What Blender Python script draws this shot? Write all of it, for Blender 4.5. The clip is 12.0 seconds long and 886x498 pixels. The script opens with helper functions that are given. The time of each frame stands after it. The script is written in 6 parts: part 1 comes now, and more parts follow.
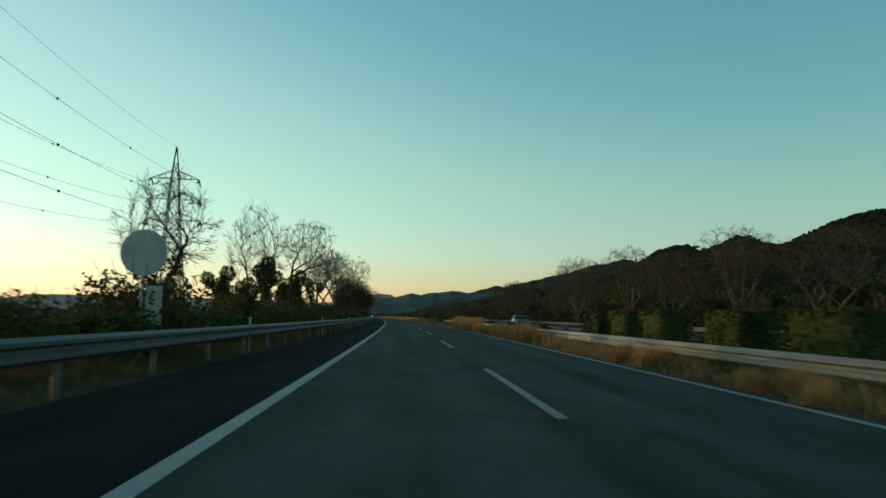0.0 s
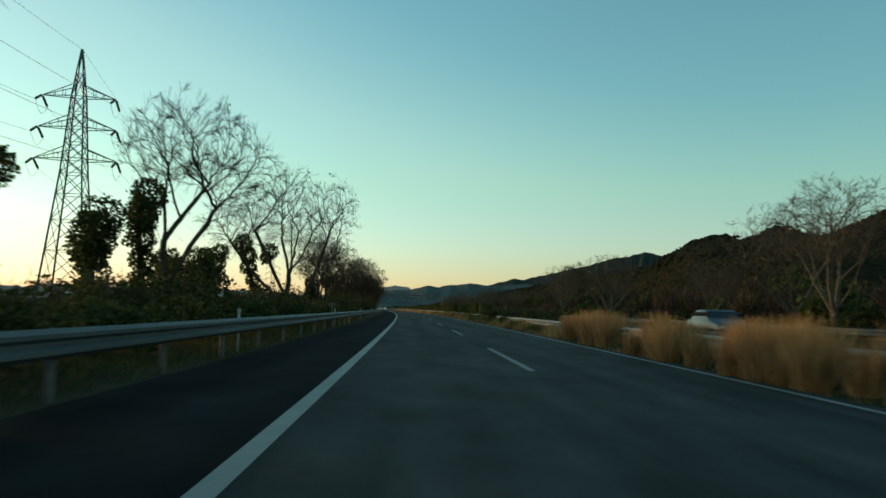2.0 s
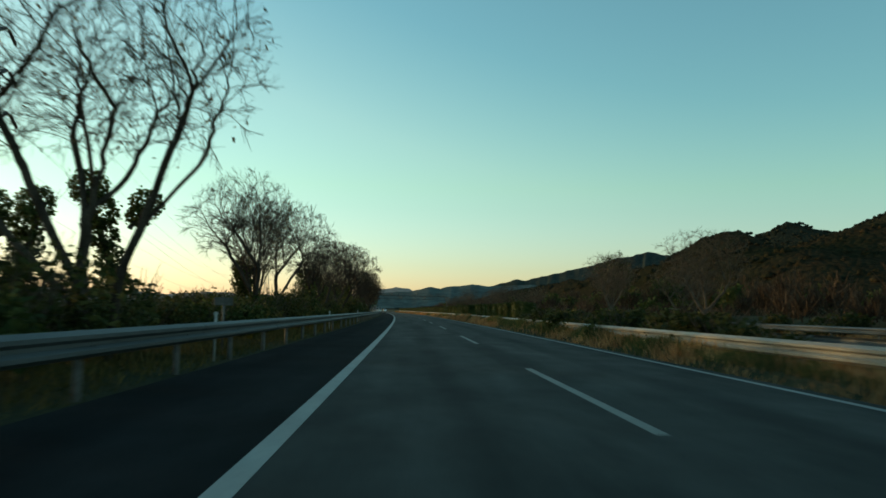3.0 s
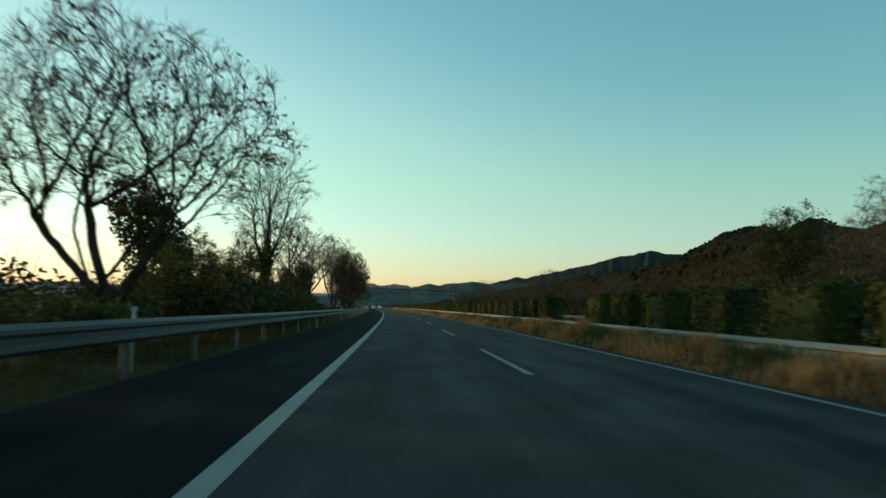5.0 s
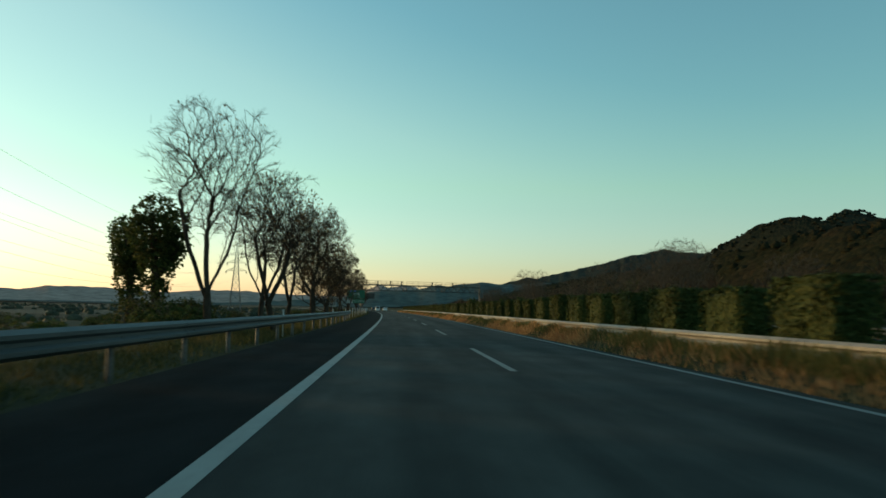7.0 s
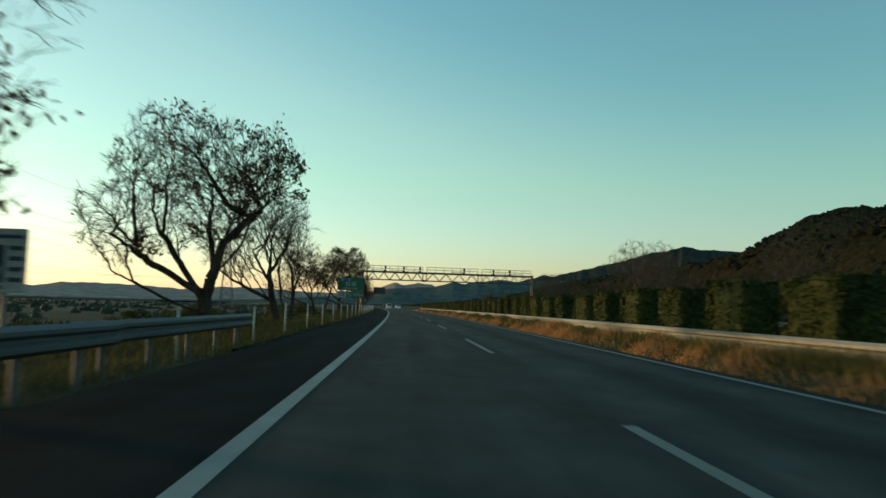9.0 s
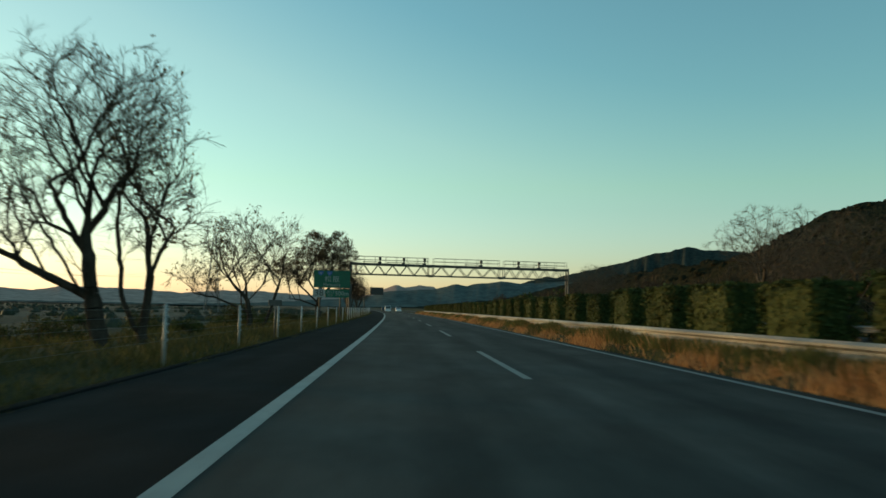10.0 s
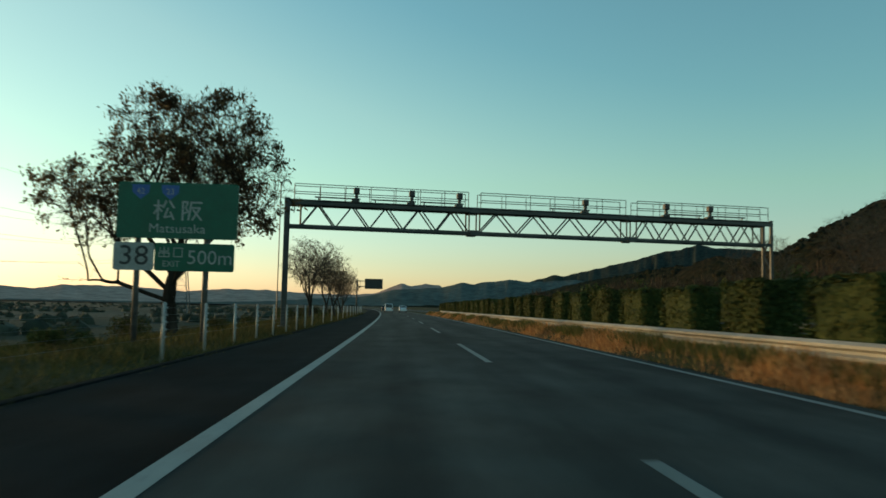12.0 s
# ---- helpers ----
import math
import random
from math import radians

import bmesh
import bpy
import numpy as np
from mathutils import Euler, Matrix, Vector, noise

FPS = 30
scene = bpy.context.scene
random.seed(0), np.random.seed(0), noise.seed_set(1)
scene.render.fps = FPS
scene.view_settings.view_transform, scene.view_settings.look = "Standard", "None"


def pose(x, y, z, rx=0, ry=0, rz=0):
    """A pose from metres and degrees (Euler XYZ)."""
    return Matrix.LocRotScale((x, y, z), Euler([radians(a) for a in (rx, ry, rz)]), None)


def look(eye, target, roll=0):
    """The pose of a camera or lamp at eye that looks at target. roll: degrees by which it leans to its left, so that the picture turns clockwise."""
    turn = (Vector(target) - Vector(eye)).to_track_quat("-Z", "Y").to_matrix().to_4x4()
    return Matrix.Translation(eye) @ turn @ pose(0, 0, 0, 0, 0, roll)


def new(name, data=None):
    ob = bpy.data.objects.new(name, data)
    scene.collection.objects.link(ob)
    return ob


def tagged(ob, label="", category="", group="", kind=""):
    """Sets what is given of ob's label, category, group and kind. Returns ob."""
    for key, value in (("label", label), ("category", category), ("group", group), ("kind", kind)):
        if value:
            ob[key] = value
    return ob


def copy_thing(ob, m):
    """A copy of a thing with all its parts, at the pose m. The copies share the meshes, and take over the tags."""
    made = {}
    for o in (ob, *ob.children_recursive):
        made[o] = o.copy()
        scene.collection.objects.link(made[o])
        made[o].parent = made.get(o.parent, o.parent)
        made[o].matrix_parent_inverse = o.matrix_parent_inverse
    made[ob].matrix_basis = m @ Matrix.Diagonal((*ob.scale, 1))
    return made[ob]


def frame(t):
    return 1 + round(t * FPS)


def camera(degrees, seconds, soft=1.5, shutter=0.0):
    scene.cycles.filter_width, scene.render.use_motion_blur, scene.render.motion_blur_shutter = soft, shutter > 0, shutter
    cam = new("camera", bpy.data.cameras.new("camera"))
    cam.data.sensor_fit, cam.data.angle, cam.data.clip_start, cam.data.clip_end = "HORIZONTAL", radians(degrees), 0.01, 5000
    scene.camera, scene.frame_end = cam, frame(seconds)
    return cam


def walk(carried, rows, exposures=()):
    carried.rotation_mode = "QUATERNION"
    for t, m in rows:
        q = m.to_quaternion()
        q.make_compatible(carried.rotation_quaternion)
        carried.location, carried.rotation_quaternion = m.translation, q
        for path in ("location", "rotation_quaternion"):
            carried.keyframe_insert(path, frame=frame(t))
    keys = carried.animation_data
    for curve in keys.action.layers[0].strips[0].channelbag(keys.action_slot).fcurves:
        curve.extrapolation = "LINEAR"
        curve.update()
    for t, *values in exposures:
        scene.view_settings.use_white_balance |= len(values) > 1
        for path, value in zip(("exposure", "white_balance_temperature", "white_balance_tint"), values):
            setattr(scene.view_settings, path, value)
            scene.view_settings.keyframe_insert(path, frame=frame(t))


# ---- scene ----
from collections import Counter

# The road bends gently to the left: s runs along it, u to its right, from the lane line.
BEND = 4760.0


def along(s, u=0.0, z=0.0):
    a = s / BEND
    return Vector(((BEND + u) * math.cos(a) - BEND, (BEND + u) * math.sin(a), z))


def on_road(s, u, z, rx=0.0, ry=0.0, rz=0.0):
    """A pose in the road's own frame; rz is counted from the road's heading."""
    p = along(s, u, z)
    return pose(p.x, p.y, p.z, rx, ry, rz + math.degrees(s / BEND))


cam = camera(60.48, 12.0, soft=1.6, shutter=0.2)
PATH = [
    (0.0, on_road(0.92, -1.85, 1.15, 90 + 5.11, -1.15, -2.74)),
    (0.5, on_road(14.13, -2.06, 1.15, 90 + 4.89, -1.47, -2.58)),
    (1.0, on_road(27.47, -2.12, 1.15, 90 + 4.73, -1.43, -2.31)),
    (1.5, on_road(40.93, -2.25, 1.15, 90 + 4.62, -1.51, -2.19)),
    (2.0, on_road(54.48, -2.36, 1.15, 90 + 4.54, -1.60, -2.15)),
    (2.5, on_road(68.14, -2.42, 1.15, 90 + 4.57, -1.60, -2.22)),
    (3.0, on_road(81.87, -2.45, 1.15, 90 + 4.65, -1.20, -2.36)),
    (5.0, on_road(137.44, -2.41, 1.15, 90 + 4.46, -1.78, -3.16)),
    (5.5, on_road(151.43, -2.31, 1.15, 90 + 4.55, -1.33, -3.04)),
    (6.0, on_road(165.44, -2.25, 1.15, 90 + 4.50, -1.31, -3.12)),
    (6.5, on_road(179.46, -2.22, 1.15, 90 + 4.57, -1.38, -3.18)),
    (7.0, on_road(193.48, -2.23, 1.15, 90 + 4.56, -1.26, -3.20)),
    (9.0, on_road(249.30, -2.28, 1.15, 90 + 4.37, -1.49, -2.72)),
    (9.5, on_road(263.13, -2.23, 1.15, 90 + 4.42, -1.33, -2.81)),
    (10.0, on_road(276.90, -2.15, 1.15, 90 + 4.54, -1.14, -2.94)),
    (10.5, on_road(290.60, -2.12, 1.15, 90 + 4.67, -1.35, -2.98)),
    (11.0, on_road(304.20, -2.08, 1.15, 90 + 4.55, -1.36, -3.10)),
    (11.5, on_road(317.70, -1.99, 1.15, 90 + 4.53, -1.01, -3.34)),
    (12.0, on_road(331.09, -1.97, 1.15, 90 + 4.45, -1.19, -3.17)),
]
walk(cam, PATH, exposures=((0, 1.85, 7220, -16.5), (1.0, 1.88, 7220, -16.5), (2.5, 2.0, 7220, -16.5), (5.5, 2.05, 7220, -16.5), (7.0, 1.93, 7220, -16.5), (9.0, 1.93, 7220, -16.5), (12.0, 1.86, 7220, -16.5)))

# ---- light: low evening sun from the left, clear sky ----
SUN_AZ = radians(62.0)      # to the left of the road's heading
SUN_EL = radians(2.3)
world = bpy.data.worlds.new("evening_sky")
scene.world = world
world.use_nodes = True
wn, wl = world.node_tree.nodes, world.node_tree.links
wn.clear()
sky = wn.new("ShaderNodeTexSky")
sky.sky_type = "NISHITA"
sky.sun_disc = False
sky.sun_elevation = SUN_EL
sky.sun_rotation = -SUN_AZ
sky.air_density, sky.dust_density, sky.ozone_density = 1.0, 0.6, 2.5
bg = wn.new("ShaderNodeBackground")
bg.inputs["Strength"].default_value = 0.15
wout = wn.new("ShaderNodeOutputWorld")
haze = wn.new("ShaderNodeHueSaturation")
# deeper colour where the sky is dim, paler towards the glow
lum, deepen = wn.new("ShaderNodeRGBToBW"), wn.new("ShaderNodeMapRange")
for key, v in (("From Min", 0.66), ("From Max", 0.96), ("To Min", 0.99), ("To Max", 0.80)):
    deepen.inputs[key].default_value = v
wl.new(sky.outputs[0], lum.inputs[0])
wl.new(lum.outputs[0], deepen.inputs["Value"])
wl.new(deepen.outputs[0], haze.inputs["Saturation"])
wl.new(sky.outputs[0], haze.inputs["Color"])
# rosy haze low over the horizon
where, height, tint, glow = wn.new("ShaderNodeTexCoord"), wn.new("ShaderNodeSeparateXYZ"), wn.new("ShaderNodeValToRGB"), wn.new("ShaderNodeMix")
glow.data_type, glow.blend_type = "RGBA", "MULTIPLY"
glow.inputs[0].default_value = 1.0
low, mid = tint.color_ramp.elements
low.position, low.color = 0.0, (0.94, 0.90, 1.42, 1)
mid.position, mid.color = 0.16, (0.975, 1.03, 0.96, 1)
wl.new(where.outputs["Generated"], height.inputs[0])
wl.new(height.outputs["Z"], tint.inputs[0])
wl.new(haze.outputs[0], glow.inputs[6])
wl.new(tint.outputs[0], glow.inputs[7])
wl.new(glow.outputs[2], bg.inputs["Color"])
wl.new(bg.outputs[0], wout.inputs["Surface"])

sun = new("sun", bpy.data.lights.new("sun", "SUN"))
sun.data.energy = 0.6
sun.data.angle = radians(3.0)
sun.data.color = (1.0, 0.56, 0.27)
sun.matrix_basis = look(
    (-math.sin(SUN_AZ) * math.cos(SUN_EL) * 50, math.cos(SUN_AZ) * math.cos(SUN_EL) * 50, 30 + math.sin(SUN_EL) * 50),
    (0, 0, 30),
)


# ---- materials ----
def nodes_of(name, rough=0.7, metal=0.0):
    m = bpy.data.materials.new(name)
    m.use_nodes = True
    n, l = m.node_tree.nodes, m.node_tree.links
    b = n["Principled BSDF"]
    b.inputs["Roughness"].default_value = rough
    b.inputs["Metallic"].default_value = metal
    return m, n, l, b


def ramp(n, l, source, stops):
    r = n.new("ShaderNodeValToRGB")
    els = r.color_ramp.elements
    while len(els) < len(stops):
        els.new(0.5)
    for e, (p, c) in zip(els, stops):
        e.position, e.color = p, (*c, 1)
    l.new(source, r.inputs[0])
    return r.outputs[0]


def noise_tex(n, l, scale, detail=4.0, rough=0.55, coords="Object", stretch=(1, 1, 1)):
    tc = n.new("ShaderNodeTexCoord")
    mp = n.new("ShaderNodeMapping")
    mp.inputs["Scale"].default_value = stretch
    t = n.new("ShaderNodeTexNoise")
    t.inputs["Scale"].default_value, t.inputs["Detail"].default_value, t.inputs["Roughness"].default_value = scale, detail, rough
    l.new(tc.outputs[coords], mp.inputs[0])
    l.new(mp.outputs[0], t.inputs["Vector"])
    return t.outputs["Fac"]


def mixed(n, l, fac, a, b, mode="MIX"):
    x = n.new("ShaderNodeMix")
    x.data_type, x.blend_type = "RGBA", mode
    for sock, v in ((x.inputs[0], fac), (x.inputs[6], a), (x.inputs[7], b)):
        if isinstance(v, (int, float)):
            sock.default_value = v
        elif isinstance(v, tuple):
            sock.default_value = (*v, 1)
        else:
            l.new(v, sock)
    return x.outputs[2]


def bumped(n, l, b, height, strength=0.3, dist=0.02):
    k = n.new("ShaderNodeBump")
    k.inputs["Strength"].default_value, k.inputs["Distance"].default_value = strength, dist
    l.new(height, k.inputs["Height"])
    l.new(k.outputs[0], b.inputs["Normal"])


def surface(name, dark, light, scale, rough=0.7, metal=0.0, grain=None, bump=0.3, dist=0.02, stretch=(1, 1, 1), per_object=0.0, per_island=0.0):
    """Two tones by a broad noise, a finer grain over it, and its relief; coordinates in metres."""
    m, n, l, b = nodes_of(name, rough, metal)
    if rough > 0.9:
        b.inputs["Specular IOR Level"].default_value = 0.0
    broad = noise_tex(n, l, scale, 5.0, 0.6, stretch=stretch)
    col = ramp(n, l, broad, [(0.32, dark), (0.68, light)])
    fine = noise_tex(n, l, grain or scale * 12, 3.0, 0.6)
    g = ramp(n, l, fine, [(0.3, (0.72, 0.72, 0.72)), (0.7, (1.2, 1.2, 1.2))])
    col = mixed(n, l, 1.0, col, g, "MULTIPLY")
    for amount, node, out in ((per_object, "ShaderNodeObjectInfo", "Random"), (per_island, "ShaderNodeNewGeometry", "Random Per Island")):
        if amount:
            o = n.new(node)
            v = ramp(n, l, o.outputs[out], [(0.0, (1 - amount,) * 3), (1.0, (1 + amount, 1 + amount * 0.9, 1 + amount * 0.7))])
            col = mixed(n, l, 1.0, col, v, "MULTIPLY")
    l.new(col, b.inputs["Base Color"])
    bumped(n, l, b, fine, bump, dist)
    return m


def leaf_material(name, a, b_, c, glow=0.25):
    """Leaves: each its own tone, a little light shining through."""
    m, n, l, b = nodes_of(name, 0.75)
    b.inputs["Specular IOR Level"].default_value = 0.12
    geo = n.new("ShaderNodeNewGeometry")
    col = ramp(n, l, geo.outputs["Random Per Island"], [(0.0, a), (0.55, b_), (1.0, c)])
    broad = noise_tex(n, l, 0.45, 3.0)
    tone = ramp(n, l, broad, [(0.3, (0.65, 0.65, 0.65)), (0.7, (1.3, 1.25, 1.1))])
    col = mixed(n, l, 1.0, col, tone, "MULTIPLY")
    l.new(col, b.inputs["Base Color"])
    tr = n.new("ShaderNodeBsdfTranslucent")
    l.new(col, tr.inputs["Color"])
    mix = n.new("ShaderNodeMixShader")
    mix.inputs[0].default_value = glow
    l.new(b.outputs[0], mix.inputs[1])
    l.new(tr.outputs[0], mix.inputs[2])
    l.new(mix.outputs[0], n["Material Output"].inputs[0])
    return m


def asphalt_material(name, dark, light, gloss=0.10):
    m, n, l, b = nodes_of(name, 0.9)
    b.inputs["Specular IOR Level"].default_value = gloss
    # across: metres from the lane line, whatever the bend
    tc, away, size, across = n.new("ShaderNodeTexCoord"), n.new("ShaderNodeVectorMath"), n.new("ShaderNodeVectorMath"), n.new("ShaderNodeMath")
    away.inputs[1].default_value = (BEND, 0, 0)
    size.operation, across.operation = "LENGTH", "SUBTRACT"
    across.inputs[1].default_value = BEND
    l.new(tc.outputs["Object"], away.inputs[0])
    l.new(away.outputs[0], size.inputs[0])
    l.new(size.outputs["Value"], across.inputs[0])
    sep, road = n.new("ShaderNodeSeparateXYZ"), n.new("ShaderNodeCombineXYZ")
    l.new(tc.outputs["Object"], sep.inputs[0])
    squeeze = n.new("ShaderNodeMath")
    squeeze.operation = "MULTIPLY"
    squeeze.inputs[1].default_value = 0.06
    l.new(sep.outputs["Y"], squeeze.inputs[0])
    l.new(across.outputs[0], road.inputs["X"])
    l.new(squeeze.outputs[0], road.inputs["Y"])
    streaks = n.new("ShaderNodeTexNoise")
    streaks.inputs["Scale"].default_value, streaks.inputs["Detail"].default_value = 0.9, 5.0
    l.new(road.outputs[0], streaks.inputs["Vector"])
    col = ramp(n, l, streaks.outputs["Fac"], [(0.32, dark), (0.68, light)])
    # wheel tracks, two to a lane
    turn, wave = n.new("ShaderNodeMath"), n.new("ShaderNodeMath")
    turn.operation, wave.operation = "MULTIPLY", "COSINE"
    turn.inputs[1].default_value = math.tau / 1.8
    l.new(across.outputs[0], turn.inputs[0])
    l.new(turn.outputs[0], wave.inputs[0])
    col = mixed(n, l, 1.0, col, ramp(n, l, wave.outputs[0], [(0.0, (1.14, 1.14, 1.13)), (1.0, (0.88, 0.88, 0.89))]), "MULTIPLY")
    patch = noise_tex(n, l, 0.9, 4.0, 0.6, stretch=(1, 0.5, 1))
    col = mixed(n, l, 1.0, col, ramp(n, l, patch, [(0.33, (0.68, 0.68, 0.68)), (0.7, (1.3, 1.3, 1.28))]), "MULTIPLY")
    fine = noise_tex(n, l, 70.0, 2.0, 0.7)
    col = mixed(n, l, 1.0, col, ramp(n, l, fine, [(0.3, (0.7, 0.7, 0.7)), (0.7, (1.35, 1.35, 1.35))]), "MULTIPLY")
    l.new(col, b.inputs["Base Color"])
    bumped(n, l, b, fine, 0.5, 0.006)
    return m


def hazy_plain_material(name, dark, light):
    """Weedy soil beside the road; winter fields out on the plain, paled by haze painted into their tones."""
    m, n, l, b = nodes_of(name, 0.95)
    b.inputs["Specular IOR Level"].default_value = 0.05
    fine = noise_tex(n, l, 6.0, 5.0, 0.65)
    col = ramp(n, l, noise_tex(n, l, 0.25, 5.0), [(0.3, dark), (0.7, light)])
    tc, cell, grey, sep, out = n.new("ShaderNodeTexCoord"), n.new("ShaderNodeTexVoronoi"), n.new("ShaderNodeRGBToBW"), n.new("ShaderNodeSeparateXYZ"), n.new("ShaderNodeMapRange")
    cell.inputs["Scale"].default_value = 0.012
    l.new(tc.outputs["Object"], cell.inputs["Vector"])
    l.new(cell.outputs["Color"], grey.inputs[0])
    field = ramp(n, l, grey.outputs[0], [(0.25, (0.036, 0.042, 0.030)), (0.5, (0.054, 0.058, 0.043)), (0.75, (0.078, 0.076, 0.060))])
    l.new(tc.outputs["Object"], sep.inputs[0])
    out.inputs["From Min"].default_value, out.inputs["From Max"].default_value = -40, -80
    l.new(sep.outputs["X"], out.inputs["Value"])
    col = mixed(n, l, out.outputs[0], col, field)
    col = mixed(n, l, 1.0, col, ramp(n, l, fine, [(0.3, (0.7, 0.7, 0.7)), (0.7, (1.3, 1.3, 1.3))]), "MULTIPLY")
    l.new(col, b.inputs["Base Color"])
    bumped(n, l, b, fine, 0.6, 0.05)
    return m


def paint_material(name, tone, worn=0.5):
    """Road paint, worn through to the asphalt in flecks."""
    m, n, l, b = nodes_of(name, 0.6)
    w = noise_tex(n, l, 9.0, 8.0, 0.75)
    g = noise_tex(n, l, 0.7, 3.0, 0.6)
    dirt = ramp(n, l, g, [(0.3, tuple(0.72 * x for x in tone)), (0.7, tone)])
    fac = ramp(n, l, w, [(worn - 0.2, (0.35, 0.35, 0.35)), (worn, (1, 1, 1))])
    col = mixed(n, l, fac, (0.07, 0.07, 0.07), dirt)
    l.new(col, b.inputs["Base Color"])
    bumped(n, l, b, w, 0.3, 0.004)
    return m


M_ASPHALT = asphalt_material("asphalt", (0.0245, 0.0275, 0.0260), (0.0560, 0.0580, 0.0528))
M_SHOULDER = asphalt_material("shoulder_asphalt", (0.0096, 0.0116, 0.0123), (0.0160, 0.0180, 0.0187), 0.02)
M_LINE = paint_material("road_paint", (0.265, 0.278, 0.255), 0.48)
M_DASH = paint_material("worn_dash_paint", (0.165, 0.172, 0.152), 0.5)
M_CURB = surface("curb_asphalt", (0.006, 0.007, 0.0075), (0.014, 0.0145, 0.0145), 1.2, 0.9)
M_CURB.node_tree.nodes["Principled BSDF"].inputs["Specular IOR Level"].default_value = 0.03
M_SOIL = hazy_plain_material("ground_soil", (0.022, 0.028, 0.014), (0.055, 0.052, 0.028))
M_STEEL = surface("galvanised_steel", (0.036, 0.045, 0.048), (0.072, 0.082, 0.086), 0.9, 0.55, 0.0, grain=26.0, bump=0.08, stretch=(1, 0.3, 3), per_object=0.12)
M_CREAM = surface("cream_rail_paint", (0.080, 0.073, 0.059), (0.41, 0.385, 0.315), 0.35, 0.55, 0.0, grain=18.0, bump=0.1, stretch=(1, 0.35, 4), per_object=0.10)
M_WHITE = surface("white_post_paint", (0.24, 0.25, 0.24), (0.46, 0.46, 0.44), 3.0, 0.5, grain=30.0, bump=0.08, per_object=0.08)
M_POSTGREY = surface("post_steel", (0.075, 0.073, 0.067), (0.17, 0.165, 0.155), 3.0, 0.55, 0.4, grain=30.0, per_object=0.12)
M_GANTRY = surface("gantry_grey_paint", (0.036, 0.038, 0.035), (0.075, 0.078, 0.073), 0.8, 0.5, 0.1, grain=15.0, bump=0.1)
M_DARK = surface("dark_casing", (0.018, 0.019, 0.020), (0.035, 0.036, 0.038), 4.0, 0.5)
M_SIGNGREEN = surface("sign_green", (0.0, 0.082, 0.046), (0.0, 0.105, 0.060), 1.4, 0.4, grain=40.0, bump=0.03)
M_SIGNWHITE = surface("sign_white", (0.26, 0.28, 0.27), (0.36, 0.37, 0.35), 2.0, 0.45, grain=40.0, bump=0.03)
M_SIGNBLUE = surface("sign_blue", (0.03, 0.09, 0.30), (0.04, 0.12, 0.38), 2.0, 0.45, bump=0.03)
M_SIGNSLATE = surface("dull_sign_blue", (0.022, 0.036, 0.055), (0.034, 0.052, 0.075), 3.0, 0.5, bump=0.03)
M_SIGNBACK = surface("sign_back_aluminium", (0.32, 0.33, 0.33), (0.42, 0.43, 0.43), 1.5, 0.5, 0.3, bump=0.05)
M_BARK = surface("bark", (0.028, 0.022, 0.017), (0.080, 0.065, 0.052), 3.0, 0.95, grain=22.0, bump=0.8, dist=0.02, stretch=(1, 1, 0.3), per_object=0.2)
M_BARKPALE = surface("pale_bark", (0.070, 0.057, 0.043), (0.15, 0.122, 0.096), 3.0, 0.95, grain=20.0, bump=0.6, dist=0.02, per_object=0.2)
M_LEAFBROWN = leaf_material("withered_leaves", (0.062, 0.045, 0.027), (0.105, 0.076, 0.044), (0.155, 0.115, 0.066), 0.4)
M_LEAFGREEN = leaf_material("dark_leaves", (0.030, 0.046, 0.014), (0.055, 0.073, 0.022), (0.115, 0.122, 0.040), 0.3)
M_HEDGE = leaf_material("hedge_leaves", (0.033, 0.050, 0.015), (0.054, 0.071, 0.021), (0.090, 0.100, 0.032), 0.15)
M_BUSH = leaf_material("bush_leaves", (0.026, 0.038, 0.013), (0.055, 0.062, 0.020), (0.115, 0.10, 0.034), 0.3)
# thickets out on the plain: leaves greyed, the haze put into their colour
M_PLAINHAZE = leaf_material("hazy_plain_thickets", (0.036, 0.044, 0.032), (0.050, 0.058, 0.042), (0.068, 0.074, 0.054), 0.1)
M_GRASSDRY = leaf_material("dry_grass", (0.30, 0.150, 0.066), (0.51, 0.270, 0.123), (0.64, 0.41, 0.21), 0.35)
M_GRASSGREEN = leaf_material("green_grass", (0.050, 0.056, 0.018), (0.105, 0.088, 0.030), (0.20, 0.145, 0.055), 0.3)
M_VERGE = leaf_material("verge_grass", (0.038, 0.046, 0.016), (0.074, 0.072, 0.025), (0.16, 0.125, 0.048), 0.25)
M_WEED = leaf_material("median_weeds", (0.060, 0.074, 0.024), (0.11, 0.118, 0.042), (0.19, 0.165, 0.066), 0.3)
M_WOODBROWN = leaf_material("winter_wood", (0.044, 0.031, 0.023), (0.066, 0.045, 0.031), (0.092, 0.064, 0.044), 0.1)
M_PYLON = surface("pylon_steel", (0.08, 0.085, 0.085), (0.14, 0.145, 0.145), 0.5, 0.5, 0.5)
M_WIRE = surface("wire", (0.05, 0.05, 0.05), (0.08, 0.08, 0.08), 0.5, 0.5, 0.4)
M_INSUL = surface("brown_insulator", (0.04, 0.022, 0.014), (0.07, 0.04, 0.025), 4.0, 0.3)
M_RUBBER = surface("tyre_rubber", (0.014, 0.014, 0.014), (0.025, 0.025, 0.025), 6.0, 0.8)
M_CARWHITE = surface("white_car_paint", (0.66, 0.67, 0.67), (0.76, 0.76, 0.75), 1.0, 0.25, bump=0.0)
M_CARGREY = surface("grey_car_paint", (0.065, 0.070, 0.075), (0.090, 0.095, 0.10), 1.0, 0.3, 0.3, bump=0.0)
